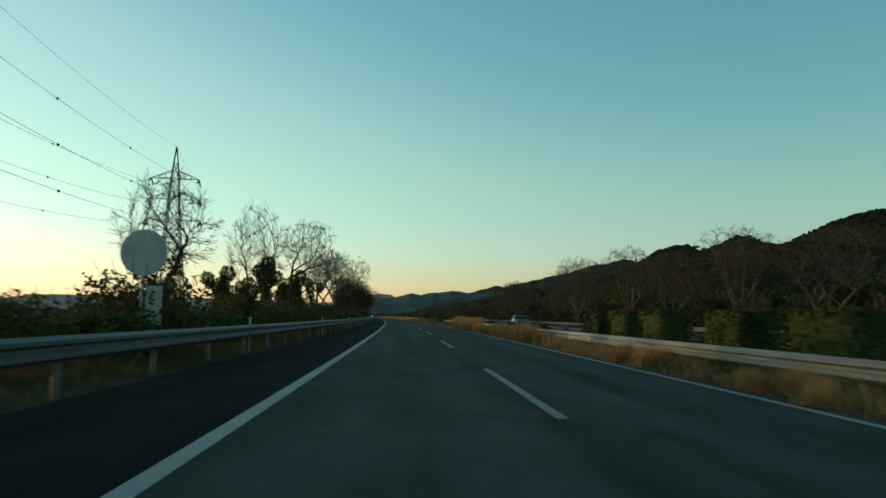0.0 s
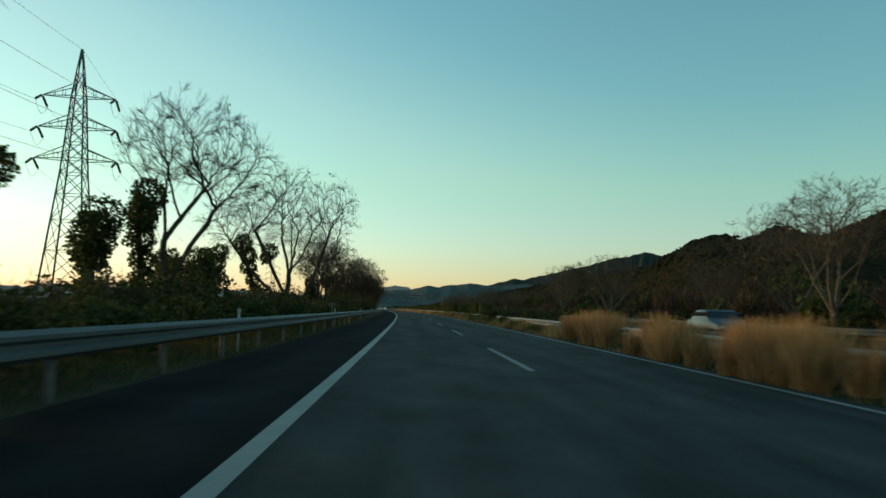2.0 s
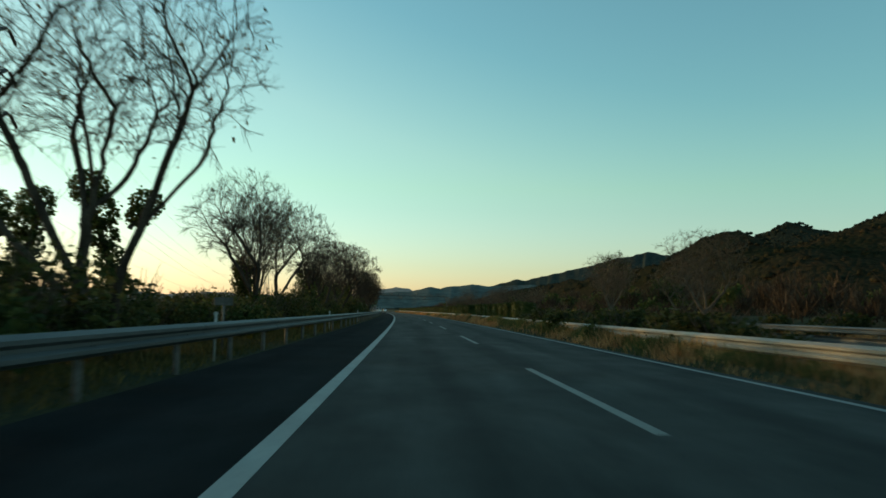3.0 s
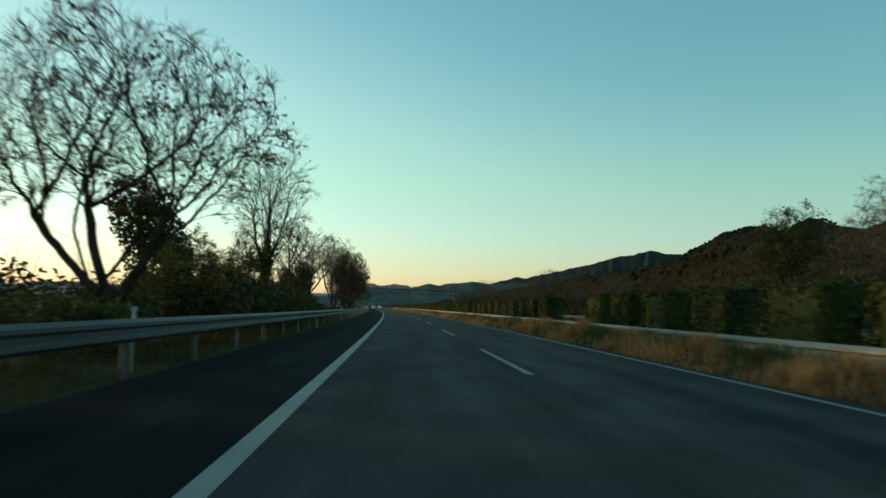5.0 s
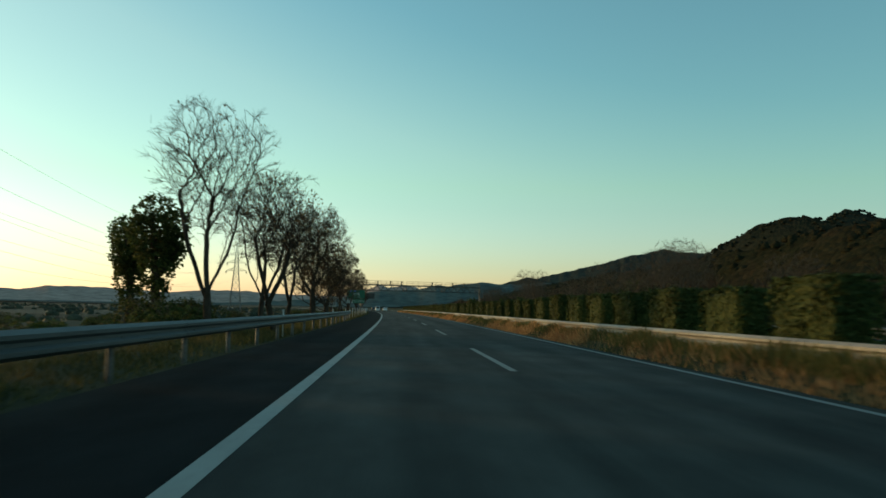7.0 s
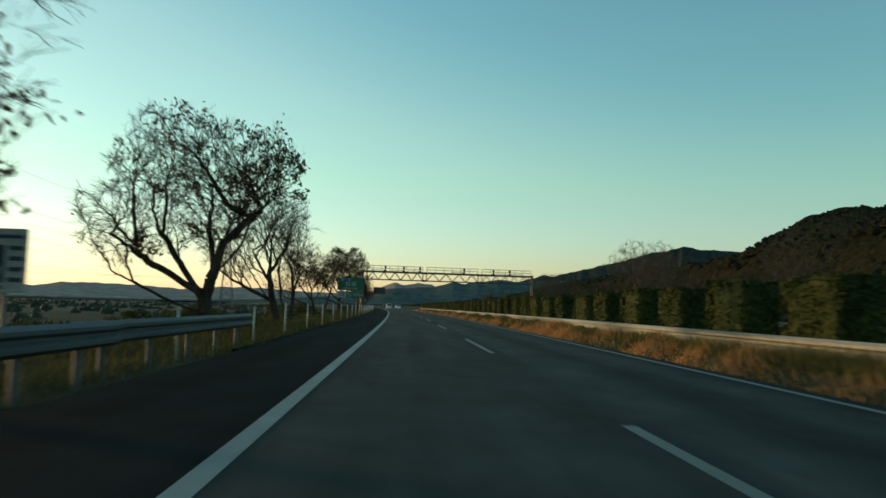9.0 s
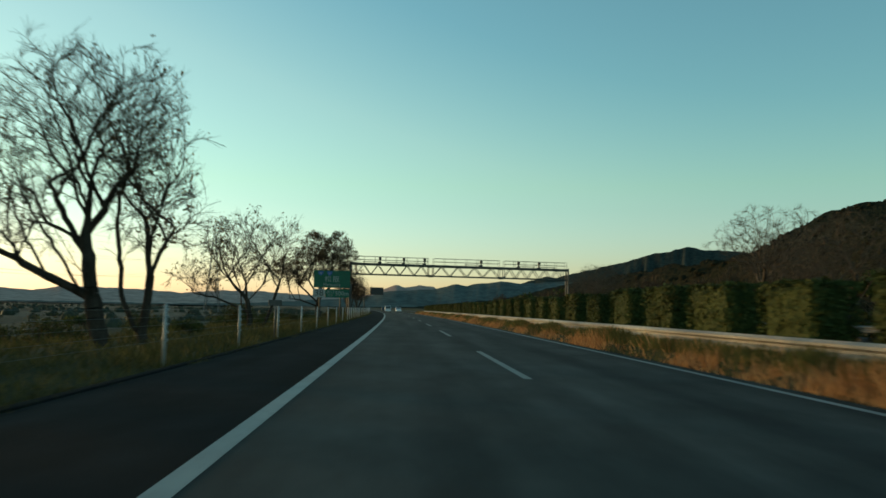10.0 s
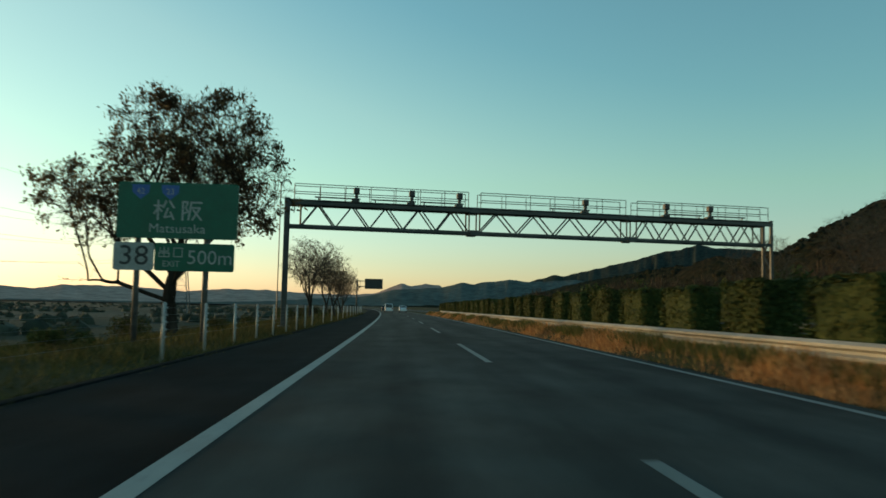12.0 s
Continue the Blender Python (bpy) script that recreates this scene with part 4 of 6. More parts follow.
def crowns_mesh(name, g, rows, mat, leaf, loose):
    """Tree crowns seen from afar: uneven domes (x, y, z, radius, height to radius) with loose sprays standing out of them."""
    n, sides = len(rows), 6
    low = np.array((-0.2, 0.35, 0.9, 1.42))
    ring = np.arange(sides) * math.tau / sides
    shape = np.stack((np.cos(low)[:, None] * np.cos(ring), np.cos(low)[:, None] * np.sin(ring), np.sin(low)[:, None] + 0 * ring), axis=2).reshape(-1, 3)
    v = shape[None] * g.uniform(0.75, 1.15, (n, len(shape), 1)) * rows[:, None, 3:4]
    v[:, :, 2] *= rows[:, None, 4]
    v += rows[:, None, :3]
    k = np.arange(sides)
    face = np.concatenate([np.stack((k + sides * j, (k + 1) % sides + sides * j, (k + 1) % sides + sides * (j + 1), k + sides * (j + 1)), axis=1) for j in range(len(low) - 1)]).reshape(-1)
    corners = (face[None] + len(shape) * np.arange(n)[:, None]).reshape(-1)
    out = unit_rows(g, n * loose)
    out[:, 2] = np.abs(out[:, 2])
    big = np.repeat(rows, loose, axis=0)
    c = big[:, :3] + out * big[:, 3:4] * np.stack((np.ones(len(big)), np.ones(len(big)), big[:, 4]), axis=1) * g.uniform(0.95, 1.2, (len(big), 1))
    a = out + unit_rows(g, len(out)) * 0.8
    a *= leaf * g.uniform(0.3, 0.7, (len(out), 1)) / np.linalg.norm(a, axis=1, keepdims=True)
    w = np.cross(a, unit_rows(g, len(out))) * 0.5
    q = np.stack((c - a - w, c - a + w, c + a + w * 0.4, c + a - w * 0.4), axis=1).reshape(-1, 3)
    return quad_soup(name, np.concatenate((v.reshape(-1, 3), q)), np.concatenate((corners, v.shape[0] * v.shape[1] + np.arange(len(q)))), mat, True)


def limbs_mesh(name, p, q, r0, r1, mat):
    """Round tapered bars from p to q, the thin ones with fewer sides, as one mesh."""
    verts, corners, base = [], [], 0
    for sides, low, high in ((8, 0.06, 9.0), (5, 0.018, 0.06), (3, 0.0, 0.018)):
        m = (r0 >= low) & (r0 < high)
        if not m.any():
            continue
        a, b, ra, rb = p[m], q[m], r0[m], r1[m]
        d = b - a
        d /= np.linalg.norm(d, axis=1, keepdims=True) + 1e-9
        x = np.cross(d, np.where(np.abs(d[:, 2:3]) < 0.9, (0.0, 0.0, 1.0), (1.0, 0.0, 0.0)))
        x /= np.linalg.norm(x, axis=1, keepdims=True)
        y = np.cross(d, x)
        ang = np.arange(sides) * math.tau / sides
        ring = x[:, None] * np.cos(ang)[None, :, None] + y[:, None] * np.sin(ang)[None, :, None]
        v = np.concatenate((a[:, None] + ring * ra[:, None, None], b[:, None] + ring * rb[:, None, None]), axis=1)
        k = np.arange(sides)
        face = np.stack((k, (k + 1) % sides, (k + 1) % sides + sides, k + sides), axis=1).reshape(-1)
        corners.append((face[None] + base + 2 * sides * np.arange(len(a))[:, None]).reshape(-1))
        verts.append(v.reshape(-1, 3))
        base += 2 * sides * len(a)
    return quad_soup(name, np.concatenate(verts), np.concatenate(corners), mat, True)


def tubes_mesh(name, bars, mat):
    """Branches from rows of (a, b, r0, r1) as one mesh."""
    return limbs_mesh(name, np.array([x[0] for x in bars]), np.array([x[1] for x in bars]), np.array([x[2] for x in bars]), np.array([x[3] for x in bars]), mat)


def skeleton_of(g, stems, lobes, buds, step=0.21, kill=0.275, reach=2.6):
    """Grows branches from the stems towards buds spread through the crown's lobes. Gives the places and each one's parent."""
    pts, par = [], []
    for k, stem in enumerate(stems):
        stem = np.array(stem, dtype=float)
        last = -1
        if k and pts:
            near = np.linalg.norm(np.array(pts) - stem[0], axis=1)
            if near.min() < 0.6:
                last = int(near.argmin())
        for a, b in zip(stem, stem[1:]):
            n = max(1, round(np.linalg.norm(b - a) / step))
            for i in range(0 if last < 0 else 1, n + 1):
                pts.append(a + (b - a) * i / n + (g.normal(size=3) * 0.025 if i else 0))
                par.append(last)
                last = len(pts) - 1
    lobes = np.array(lobes, dtype=float)
    share = lobes[:, 3] * lobes[:, 4] * lobes[:, 5]
    pick = lobes[g.choice(len(lobes), size=buds, p=share / share.sum())]
    way = unit_rows(g, buds)
    # an uneven outline, with bays and jutting sprays
    uneven = np.array([1.0 + 0.34 * noise.noise(Vector(w) * 1.9 + Vector(q[:3])) for w, q in zip(way, pick)])[:, None]
    aim = pick[:, :3] + way * pick[:, 3:] * uneven * (g.random((buds, 1)) ** (1 / 3.2))
    pts, par = [np.array(p) for p in pts], list(par)
    near, dist = np.zeros(buds, dtype=int), np.full(buds, 1e9)
    shoots = Counter()
    hub = np.array((*np.mean([stem[0] for stem in stems[:1]], axis=0)[:2], 0.25 * (lobes[:, 2] + lobes[:, 5]).max()))

    def meet(first):
        block = np.array(pts[first:])
        d = np.linalg.norm(aim[:, None] - block[None], axis=2)
        j = d.argmin(axis=1)
        d = d[np.arange(len(aim)), j]
        closer = d < dist
        near[closer], dist[closer] = j[closer] + first, d[closer]

    meet(0)
    for turn in range(110):
        live = dist < (reach if turn > 6 else 9.0)
        if not live.any():
            break
        who, back = np.unique(near[live], return_inverse=True)
        to = aim[live] - np.array([pts[i] for i in near[live]])
        to /= np.linalg.norm(to, axis=1, keepdims=True) + 1e-9
        pull = np.zeros((len(who), 3))
        np.add.at(pull, back, to)
        pull /= np.linalg.norm(pull, axis=1, keepdims=True) + 1e-9
        # a shoot keeps to its own way as well, and a little upwards
        pull += 0.95 * np.array([pts[i] - pts[par[i]] if par[i] >= 0 else (0, 0, step) for i in who]) / step + g.normal(size=pull.shape) * 0.13 + (0, 0, 0.03)
        # and away from the heart of the tree
        away = np.array([pts[i] for i in who]) - hub
        pull += 0.75 * away / (np.linalg.norm(away, axis=1, keepdims=True) + 0.3)
        pull /= np.linalg.norm(pull, axis=1, keepdims=True) + 1e-9
        first = len(pts)
        for i, d in zip(who, pull):
            if shoots[i] < 3:
                pts.append(pts[i] + d * step)
                par.append(int(i))
                shoots[i] += 1
        if len(pts) == first:
            break
        meet(first)
        keep = dist > kill
        aim, near, dist = aim[keep], near[keep], dist[keep]
        if not len(aim):
            break
    return np.array(pts), np.array(par)


def scaffold(g, stems, lobes):
    """Long side limbs that leave the stems low and reach out into every part of the crown."""
    wood = np.concatenate([a + (b - a) * np.linspace(0, 1, 8)[:, None] for stem in stems for a, b in zip(np.array(stem, dtype=float), np.array(stem[1:], dtype=float))])
    wood = wood[wood[:, 2] > 0.9]
    limbs = []
    for x, y, z, a, b, c in lobes:
        for _ in range(round(3 + 2.2 * (a * b * c) ** (1 / 3))):
            way = unit_rows(g, 1)[0]
            way[2] = abs(way[2]) * 0.9 - 0.25
            end = np.array((x, y, z)) + way * (a, b, c) * g.uniform(0.7, 0.95)
            out = np.linalg.norm(end[:2] - wood[:, :2], axis=1)
            rise = g.uniform(0.7, 2.2)
            start = wood[(out * 0.6 + np.abs(end[2] - wood[:, 2] - rise * out) + g.uniform(0, 0.8, len(wood))).argmin()]
            size = np.linalg.norm(end - start)
            third = start + (end - start) * 0.35 + g.normal(size=3) * 0.03 * size + (0, 0, -0.06 * size)
            late = start + (end - start) * 0.72 + g.normal(size=3) * 0.04 * size + (0, 0, -0.03 * size)
            limbs.append([start, third, late, end])
    return limbs


def make_tree(seed, label, stems, lobes, buds, leaf=None, leaf_mat=None, ivy=0.0, girth=1.0, toward=0.0, twigs=2, shoots=1.0, mat=None, name="tree"):
    """A broad-leaved tree. stems: its trunks and main limbs as lines of points, x towards the road. lobes: the parts of its crown
    (x, y, z and half-widths). leaf: (leaves a tip, size); toward: more of them on the side of the road; ivy: height of the ivy on the stems."""
    g = np.random.default_rng(seed)
    # the crown thins out downwards, along the limbs
    stems = [*stems, *scaffold(g, stems, lobes)]
    under = [(x * 0.85, y, z - 0.55 * c, a * 0.85, b * 0.85, c * 0.7) for x, y, z, a, b, c in lobes]
    p, par = skeleton_of(g, stems, [*lobes, *under], round(buds * 2.55))
    n = len(p)
    kids = np.bincount(par[par >= 0], minlength=n)
    # girth: the cross-sections of the twigs add up towards the foot
    area = np.where(kids == 0, 0.0056 ** 1.82, 0.0)
    for i in range(n - 1, -1, -1):
        if par[i] >= 0:
            area[par[i]] += area[i]
    rad = area ** (1 / 1.82) * girth * 0.82
    for _ in range(2):
        mid, cnt = np.zeros_like(p), np.zeros(n)
        inner = par >= 0
        np.add.at(mid, par[inner], p[inner])
        np.add.at(cnt, par[inner], 1)
        move = inner & (cnt == 1) & (p[:, 2] > 0.2)
        p[move] = 0.5 * p[move] + 0.25 * (mid[move] + p[par[move]])
    own = par >= 0
    a, b = p[par[own]], p[own]
    r1 = rad[own]
    r0 = np.minimum(rad[par[own]], r1 * 1.25)
    foot = a[:, 2] < 0.5
    r0[foot] *= 1.0 + 0.5 * (0.5 - np.maximum(a[foot, 2], -0.1))
    thick = r0 > 0.03
    tips = np.nonzero(kids == 0)[0]
    d = p[tips] - p[np.maximum(par[tips], 0)]
    d /= np.linalg.norm(d, axis=1, keepdims=True) + 1e-9
    k = np.repeat(np.arange(len(tips)), twigs)
    way = d[k] + g.normal(size=(len(k), 3)) * 0.42 + (0, 0, 0.12)
    way /= np.linalg.norm(way, axis=1, keepdims=True)
    start = p[tips][k] - d[k] * g.uniform(0, 0.2, (len(k), 1))
    end = start + way * g.uniform(0.18, 0.5, (len(k), 1))
    bark = mat or M_BARK
    # side shoots on the thin wood, each with a shoot of its own
    fine = np.nonzero((rad < 0.045) & (par >= 0) & (p[:, 2] > 1.2))[0]
    fine = fine[g.random(len(fine)) < shoots]
    grow = p[fine] - p[par[fine]]
    grow /= np.linalg.norm(grow, axis=1, keepdims=True) + 1e-9
    lean = grow * 1.0 + unit_rows(g, len(fine)) * 0.75 + (0, 0, 0.2)
    lean /= np.linalg.norm(lean, axis=1, keepdims=True)
    size = g.uniform(0.15, 0.6, (len(fine), 1))
    fork = p[fine] + lean * size * 0.45
    lean2 = lean + unit_rows(g, len(fine)) * 0.7
    lean2 /= np.linalg.norm(lean2, axis=1, keepdims=True)
    c = np.concatenate((p[fine] + lean * size / 2, fork + lean2 * size * 0.3))
    h = np.concatenate((lean * size / 2, lean2 * size * 0.3))
    w = np.cross(h, unit_rows(g, len(h)))
    w *= 0.0075 / (np.linalg.norm(w, axis=1, keepdims=True) + 1e-9)
    parts = [("trunk", limbs_mesh("trunk", a[thick], b[thick], r0[thick], r1[thick], bark), ""),
             ("crown", limbs_mesh("crown", np.concatenate((a[~thick], start)), np.concatenate((b[~thick], end)), np.concatenate((r0[~thick], np.full(len(k), 0.0062))), np.concatenate((r1[~thick], np.full(len(k), 0.004))), bark), "fine branches"),
             ("brushwood", quads_mesh("brushwood", c, h, w, bark, 0.5), "thin side shoots")]
    if leaf:
        spots = np.concatenate((end, p[tips]))
        thin = np.array([noise.noise(Vector(q) * 0.75 + Vector((seed, 0, 0))) for q in spots])
        odds = leaf[0] * np.clip(0.6 + 2.2 * thin + toward * spots[:, 0] / 3.0, 0.03, 3.0) / (twigs + 1)
        count = np.floor(odds + g.random(len(spots))).astype(int)
        green = leaf_mat is not None
        parts.append(("foliage", leaves_at("foliage", g, np.repeat(spots, count, axis=0), leaf[1], leaf_mat or M_LEAFBROWN, 0.12, 0.3), "dark leaves" if green else "withered leaves"))
    if ivy:
        near = np.nonzero((rad > 0.035) & (p[:, 2] < ivy))[0]
        hold = np.repeat(near, np.maximum(4, (70 * np.clip(1.25 - p[near, 2] / ivy, 0.12, 1.0)).astype(int)))
        out = unit_rows(g, len(hold)) * (rad[hold] + 0.10 + 0.12 * g.random(len(hold)))[:, None]
        parts.append(("ivy", leaves_at("ivy", g, p[hold] + out, 0.12, M_LEAFGREEN, 0.07, 0.2, 0.8), "dark green ivy on the trunk"))
    return finish(name, label, parts, "tree")


def finish(name, label, mesh_parts, category="tree", group=""):
    t = tagged(new(name), label, category, group)
    for pname, me, plabel in mesh_parts:
        ob = new(pname, me)
        ob.parent = t
        if plabel:
            ob["label"] = plabel
    return t


def clump_points(rg, n, lobes, squash=0.8):
    """Points in the outer shells of several overlapping lobes: (x, y, z, radius)."""
    w = np.array([l[3] ** 2 for l in lobes])
    pick = rg.choice(len(lobes), size=n, p=w / w.sum())
    c = np.array(lobes)[pick]
    v = unit_rows(rg, n)
    v[:, 2] *= squash
    rad = c[:, 3:4] * (0.62 + 0.42 * rg.random((n, 1)) ** 0.5)
    return c[:, :3] + v * rad


def make_ivy_tree(seed, height, label, crown=1.0):
    """A pollarded trunk swallowed by ivy: columns of dense leaves with bare sticks."""
    rg, r = np.random.default_rng(seed), random.Random(seed)
    bars, lobes = [], []
    p, d = Vector((0, 0, -0.4)), Vector((r.gauss(0, 0.03), r.gauss(0, 0.03), 1)).normalized()
    steps = 7
    for k in range(steps):
        q = p + d * ((height * 0.86 + 0.4) / steps)
        bars.append((p, q, 0.17 - 0.013 * k, 0.16 - 0.013 * k))
        if q.z > height * 0.22:
            f = q.z / height
            lobes.append((q.x + r.gauss(0, 0.18) * f, q.y + r.gauss(0, 0.18) * f, q.z, crown * (0.30 + 0.42 * f ** 1.3 * r.uniform(0.65, 1.25))))
        p, d = q, (d + Vector((r.gauss(0, 0.06), r.gauss(0, 0.06), 0.15))).normalized()
    for k in range(r.randint(1, 3)):
        a = r.uniform(0, math.tau)
        z = height * r.uniform(0.45, 0.68)
        e = Vector((math.cos(a) * r.uniform(0.35, 0.6), math.sin(a) * r.uniform(0.35, 0.6), z + r.uniform(0.5, 1.0)))
        bars.append((Vector((0, 0, z - 0.3)), e, 0.09, 0.05))
        lobes += [(e.x, e.y, e.z, crown * r.uniform(0.32, 0.5)), (e.x * 0.55, e.y * 0.55, e.z - 0.45, crown * 0.36)]
    for k in range(14):
        a, b = r.uniform(0, math.tau), r.uniform(0.2, 0.9)
        s = p + Vector((0, 0, -0.4))
        bars.append((s, s + Vector((math.cos(a) * b * 0.8, math.sin(a) * b * 0.8, r.uniform(0.3, 1.0))), 0.015, 0.006))
    pts = clump_points(rg, int(4200 * crown), lobes, 1.1)
    return finish("ivy_tree", label, [("trunk", tubes_mesh("trunk", bars, M_BARK), ""), ("ivy", leaves_at("ivy", rg, pts, 0.105, M_LEAFGREEN, 0.05, 0.2, 0.8), "dense dark ivy leaves")], "tree")


def make_bush(seed, size, count, mat, leaf, label, name="bush", sticks=26):
    rg, r = np.random.default_rng(seed), random.Random(seed)
    sx, sy, sz = size
    lobes = [(r.uniform(-0.6, 0.6) * sx, r.uniform(-0.6, 0.6) * sy, sz * r.uniform(0.30, 0.68), sz * r.uniform(0.24, 0.42)) for _ in range(9)]
    pts = clump_points(rg, count, lobes, 0.9)
    pts = pts[pts[:, 2] > 0.02]
    bars = []
    for _ in range(sticks):
        a, l = r.uniform(0, math.tau), r.uniform(0.5, 1.15)
        e = Vector((math.cos(a) * sx * 0.75 * l, math.sin(a) * sy * 0.75 * l, sz * r.uniform(0.6, 1.12)))
        m = e * 0.5 + Vector((r.gauss(0, 0.1), r.gauss(0, 0.1), 0.1))
        b0 = Vector((r.gauss(0, 0.1), r.gauss(0, 0.1), -0.2))
        bars += [(b0, m, 0.022, 0.014), (m, e, 0.014, 0.005)]
    return finish(name, label, [("stem", tubes_mesh("stem", bars, M_BARKPALE), ""), ("foliage", leaves_at("foliage", rg, pts, leaf, mat, 0.06, 0.1, 0.7), "")], "bush")


def stand(proto, m):
    """A copy of a plant at the pose and size m, whatever size the first one has."""
    k = proto.scale
    return copy_thing(proto, m @ Matrix.Diagonal((1 / k.x, 1 / k.y, 1 / k.z, 1)))


def plant(proto, s, u, z=None, turn=0.0, size=1.0, wide=1.0, label="", group=""):
    """Stands a copy of a plant on the ground beside the road."""
    if z is None:
        z = land_height(s, u)
    m = on_road(s, u, z, 0, 0, turn) @ Matrix.Diagonal((size * wide, size * wide, size, 1))
    c = stand(proto, m)
    return tagged(c, label, "", group)


def use_first(proto, s, u, turn=0.0, size=1.0, wide=1.0, z=None):
    z = land_height(s, u) if z is None else z
    proto.matrix_basis = on_road(s, u, z, 0, 0, turn) @ Matrix.Diagonal((size * wide, size * wide, size, 1))


# ---- trees along the left side, in the order of the road ----
L_BARE = "bare winter tree with fine branching twigs"
t1 = make_tree(11, "small leaning tree with ivy clumps beside the guardrail", [[(0, 0, -.3), (-.15, 0, 1.4), (.0, 0, 2.6)], [(-.1, 0, 1.4), (.7, 0, 3.0), (1.1, 0, 4.2)], [(-.1, 0, 2.0), (-.7, 0, 3.4)]],
               [(.3, 0, 4.3, 1.5, 1.4, 1.4), (-.8, 0, 3.9, .6, .8, .8)], 420, (0.35, 0.11), M_LEAFGREEN, 3.4)
use_first(t1, 25.0, -9.6, 0, 0.92)
t2 = make_tree(23, "bare forked tree with ivy low on the trunk", [[(0, 0, -.3), (0, 0, 1.6), (-.1, 0, 2.9), (-.3, 0, 3.8)], [(0, 0, 1.5), (.65, 0, 2.7), (.9, 0, 3.6), (.8, 0, 4.6)], [(.8, 0, 3.2), (1.3, 0, 4.6)]],
               [(.35, 0, 4.7, 1.35, 1.3, 1.5), (-.6, 0, 4.2, .7, .8, .9)], 420, (0.06, 0.10), M_LEAFGREEN, 2.6, 1.15)
use_first(t2, 34.5, -8.6, 0, 0.92, 0.95)
t3 = make_tree(31, "slender bare tree with an ivy-clad trunk", [[(-.2, 0, -.3), (-.25, 0, 3.0), (-.1, 0, 5.2), (.5, 0, 6.6)], [(-.2, 0, 1.7), (.7, .2, 3.0), (1.7, .3, 3.9)], [(-.1, 0, 4.6), (1.4, .1, 5.7)], [(-.2, 0, 4.2), (1.3, -.3, 4.9), (2.6, -.4, 5.3)]],
               [(1.0, 0, 6.7, 2.0, 1.9, 1.6), (2.5, 0, 5.3, 1.4, 1.5, .9), (1.9, .2, 4.0, 1.0, 1.1, .8), (-.6, 0, 6.9, .8, .9, 1.0)], 640, (0.10, 0.12), None, 2.4, 0.95)
use_first(t3, 61.5, -10.4)
t4 = make_tree(47, "bare tree with long upswept side branches", [[(0, 0, -.3), (-.2, 0, 2.4), (-.3, 0, 4.2), (-.2, 0, 5.6)], [(-.1, 0, 1.6), (.7, 0, 3.2), (1.6, 0, 4.6)], [(-.25, 0, 3.2), (.9, .2, 4.9), (1.5, .2, 5.8)], [(-.2, 0, 2.8), (-1.0, 0, 4.8)]],
               [(.5, 0, 6.3, 2.0, 1.8, 1.3), (2.1, 0, 5.2, 1.1, 1.3, 1.2), (-1.0, 0, 6.1, .7, .9, 1.1)], 620, (0.08, 0.11), None, 2.0)
use_first(t4, 79.0, -10.1)
t5 = make_tree(53, "broad bare tree with diverging limbs from its foot", [[(-.3, 0, -.3), (-.45, 0, 1.8), (-.3, 0, 3.4), (.1, 0, 5.4)], [(-.3, 0, -.3), (.55, -1.0, -.05), (.75, -1.0, 1.8), (1.5, -1.0, 3.9), (2.0, -1.0, 5.6)], [(-.35, 0, 1.0), (-1.7, .2, 2.2), (-3.0, .3, 3.6), (-4.0, .3, 5.0)],
                                                                       [(-.4, 0, 1.4), (-1.4, -.2, 3.4), (-2.3, -.3, 5.4)], [(-.35, 0, 3.0), (-1.0, .3, 5.2)], [(1.1, -1.0, 2.8), (2.4, -1.1, 4.2)]],
               [(-.7, 0, 6.6, 3.0, 2.6, 1.9), (2.1, -.8, 6.5, 1.4, 1.6, 1.8), (-3.9, 0, 5.7, 1.6, 1.8, 1.3)], 1250, (0.5, 0.11), girth=0.95, shoots=0.5)
use_first(t5, 98.3, -9.0)
t8 = make_tree(61, "spreading tree holding some withered brown leaves", [[(.3, 0, -.3), (.1, 0, 1.2), (-.3, 0, 2.4), (-.5, 0, 3.8)], [(.2, 0, .9), (.9, .1, 2.2), (1.3, .1, 3.4)], [(.05, 0, 1.2), (-1.1, 0, 2.3), (-2.2, 0, 3.9)]],
               [(-.1, 0, 5.5, 2.7, 2.4, 1.9), (2.2, 0, 5.0, 1.5, 1.6, 1.5), (-1.9, 0, 5.0, 1.2, 1.6, 1.6)], 1500, (2.3, 0.11), None, 0, 0.95, 0.45)
use_first(t8, 154.5, -8.9)
t9 = make_tree(71, "tall slim bare tree with ivy on its stem", [[(0, 0, -.3), (0, 0, 2.4), (.05, 0, 4.8), (.1, 0, 6.6)], [(0, 0, 2.6), (-.6, .1, 4.6), (-.9, .1, 6.4)], [(0, 0, 2.9), (.7, -.1, 4.8), (1.1, -.1, 6.4)], [(0, 0, 3.4), (-.2, .6, 5.6)]],
               [(0, 0, 7.4, 2.2, 2.0, 2.0), (.1, 0, 5.6, 2.1, 1.9, 1.1)], 1150, (0.06, 0.11), None, 4.4)
use_first(t9, 177.7, -9.4, 0, 0.97)
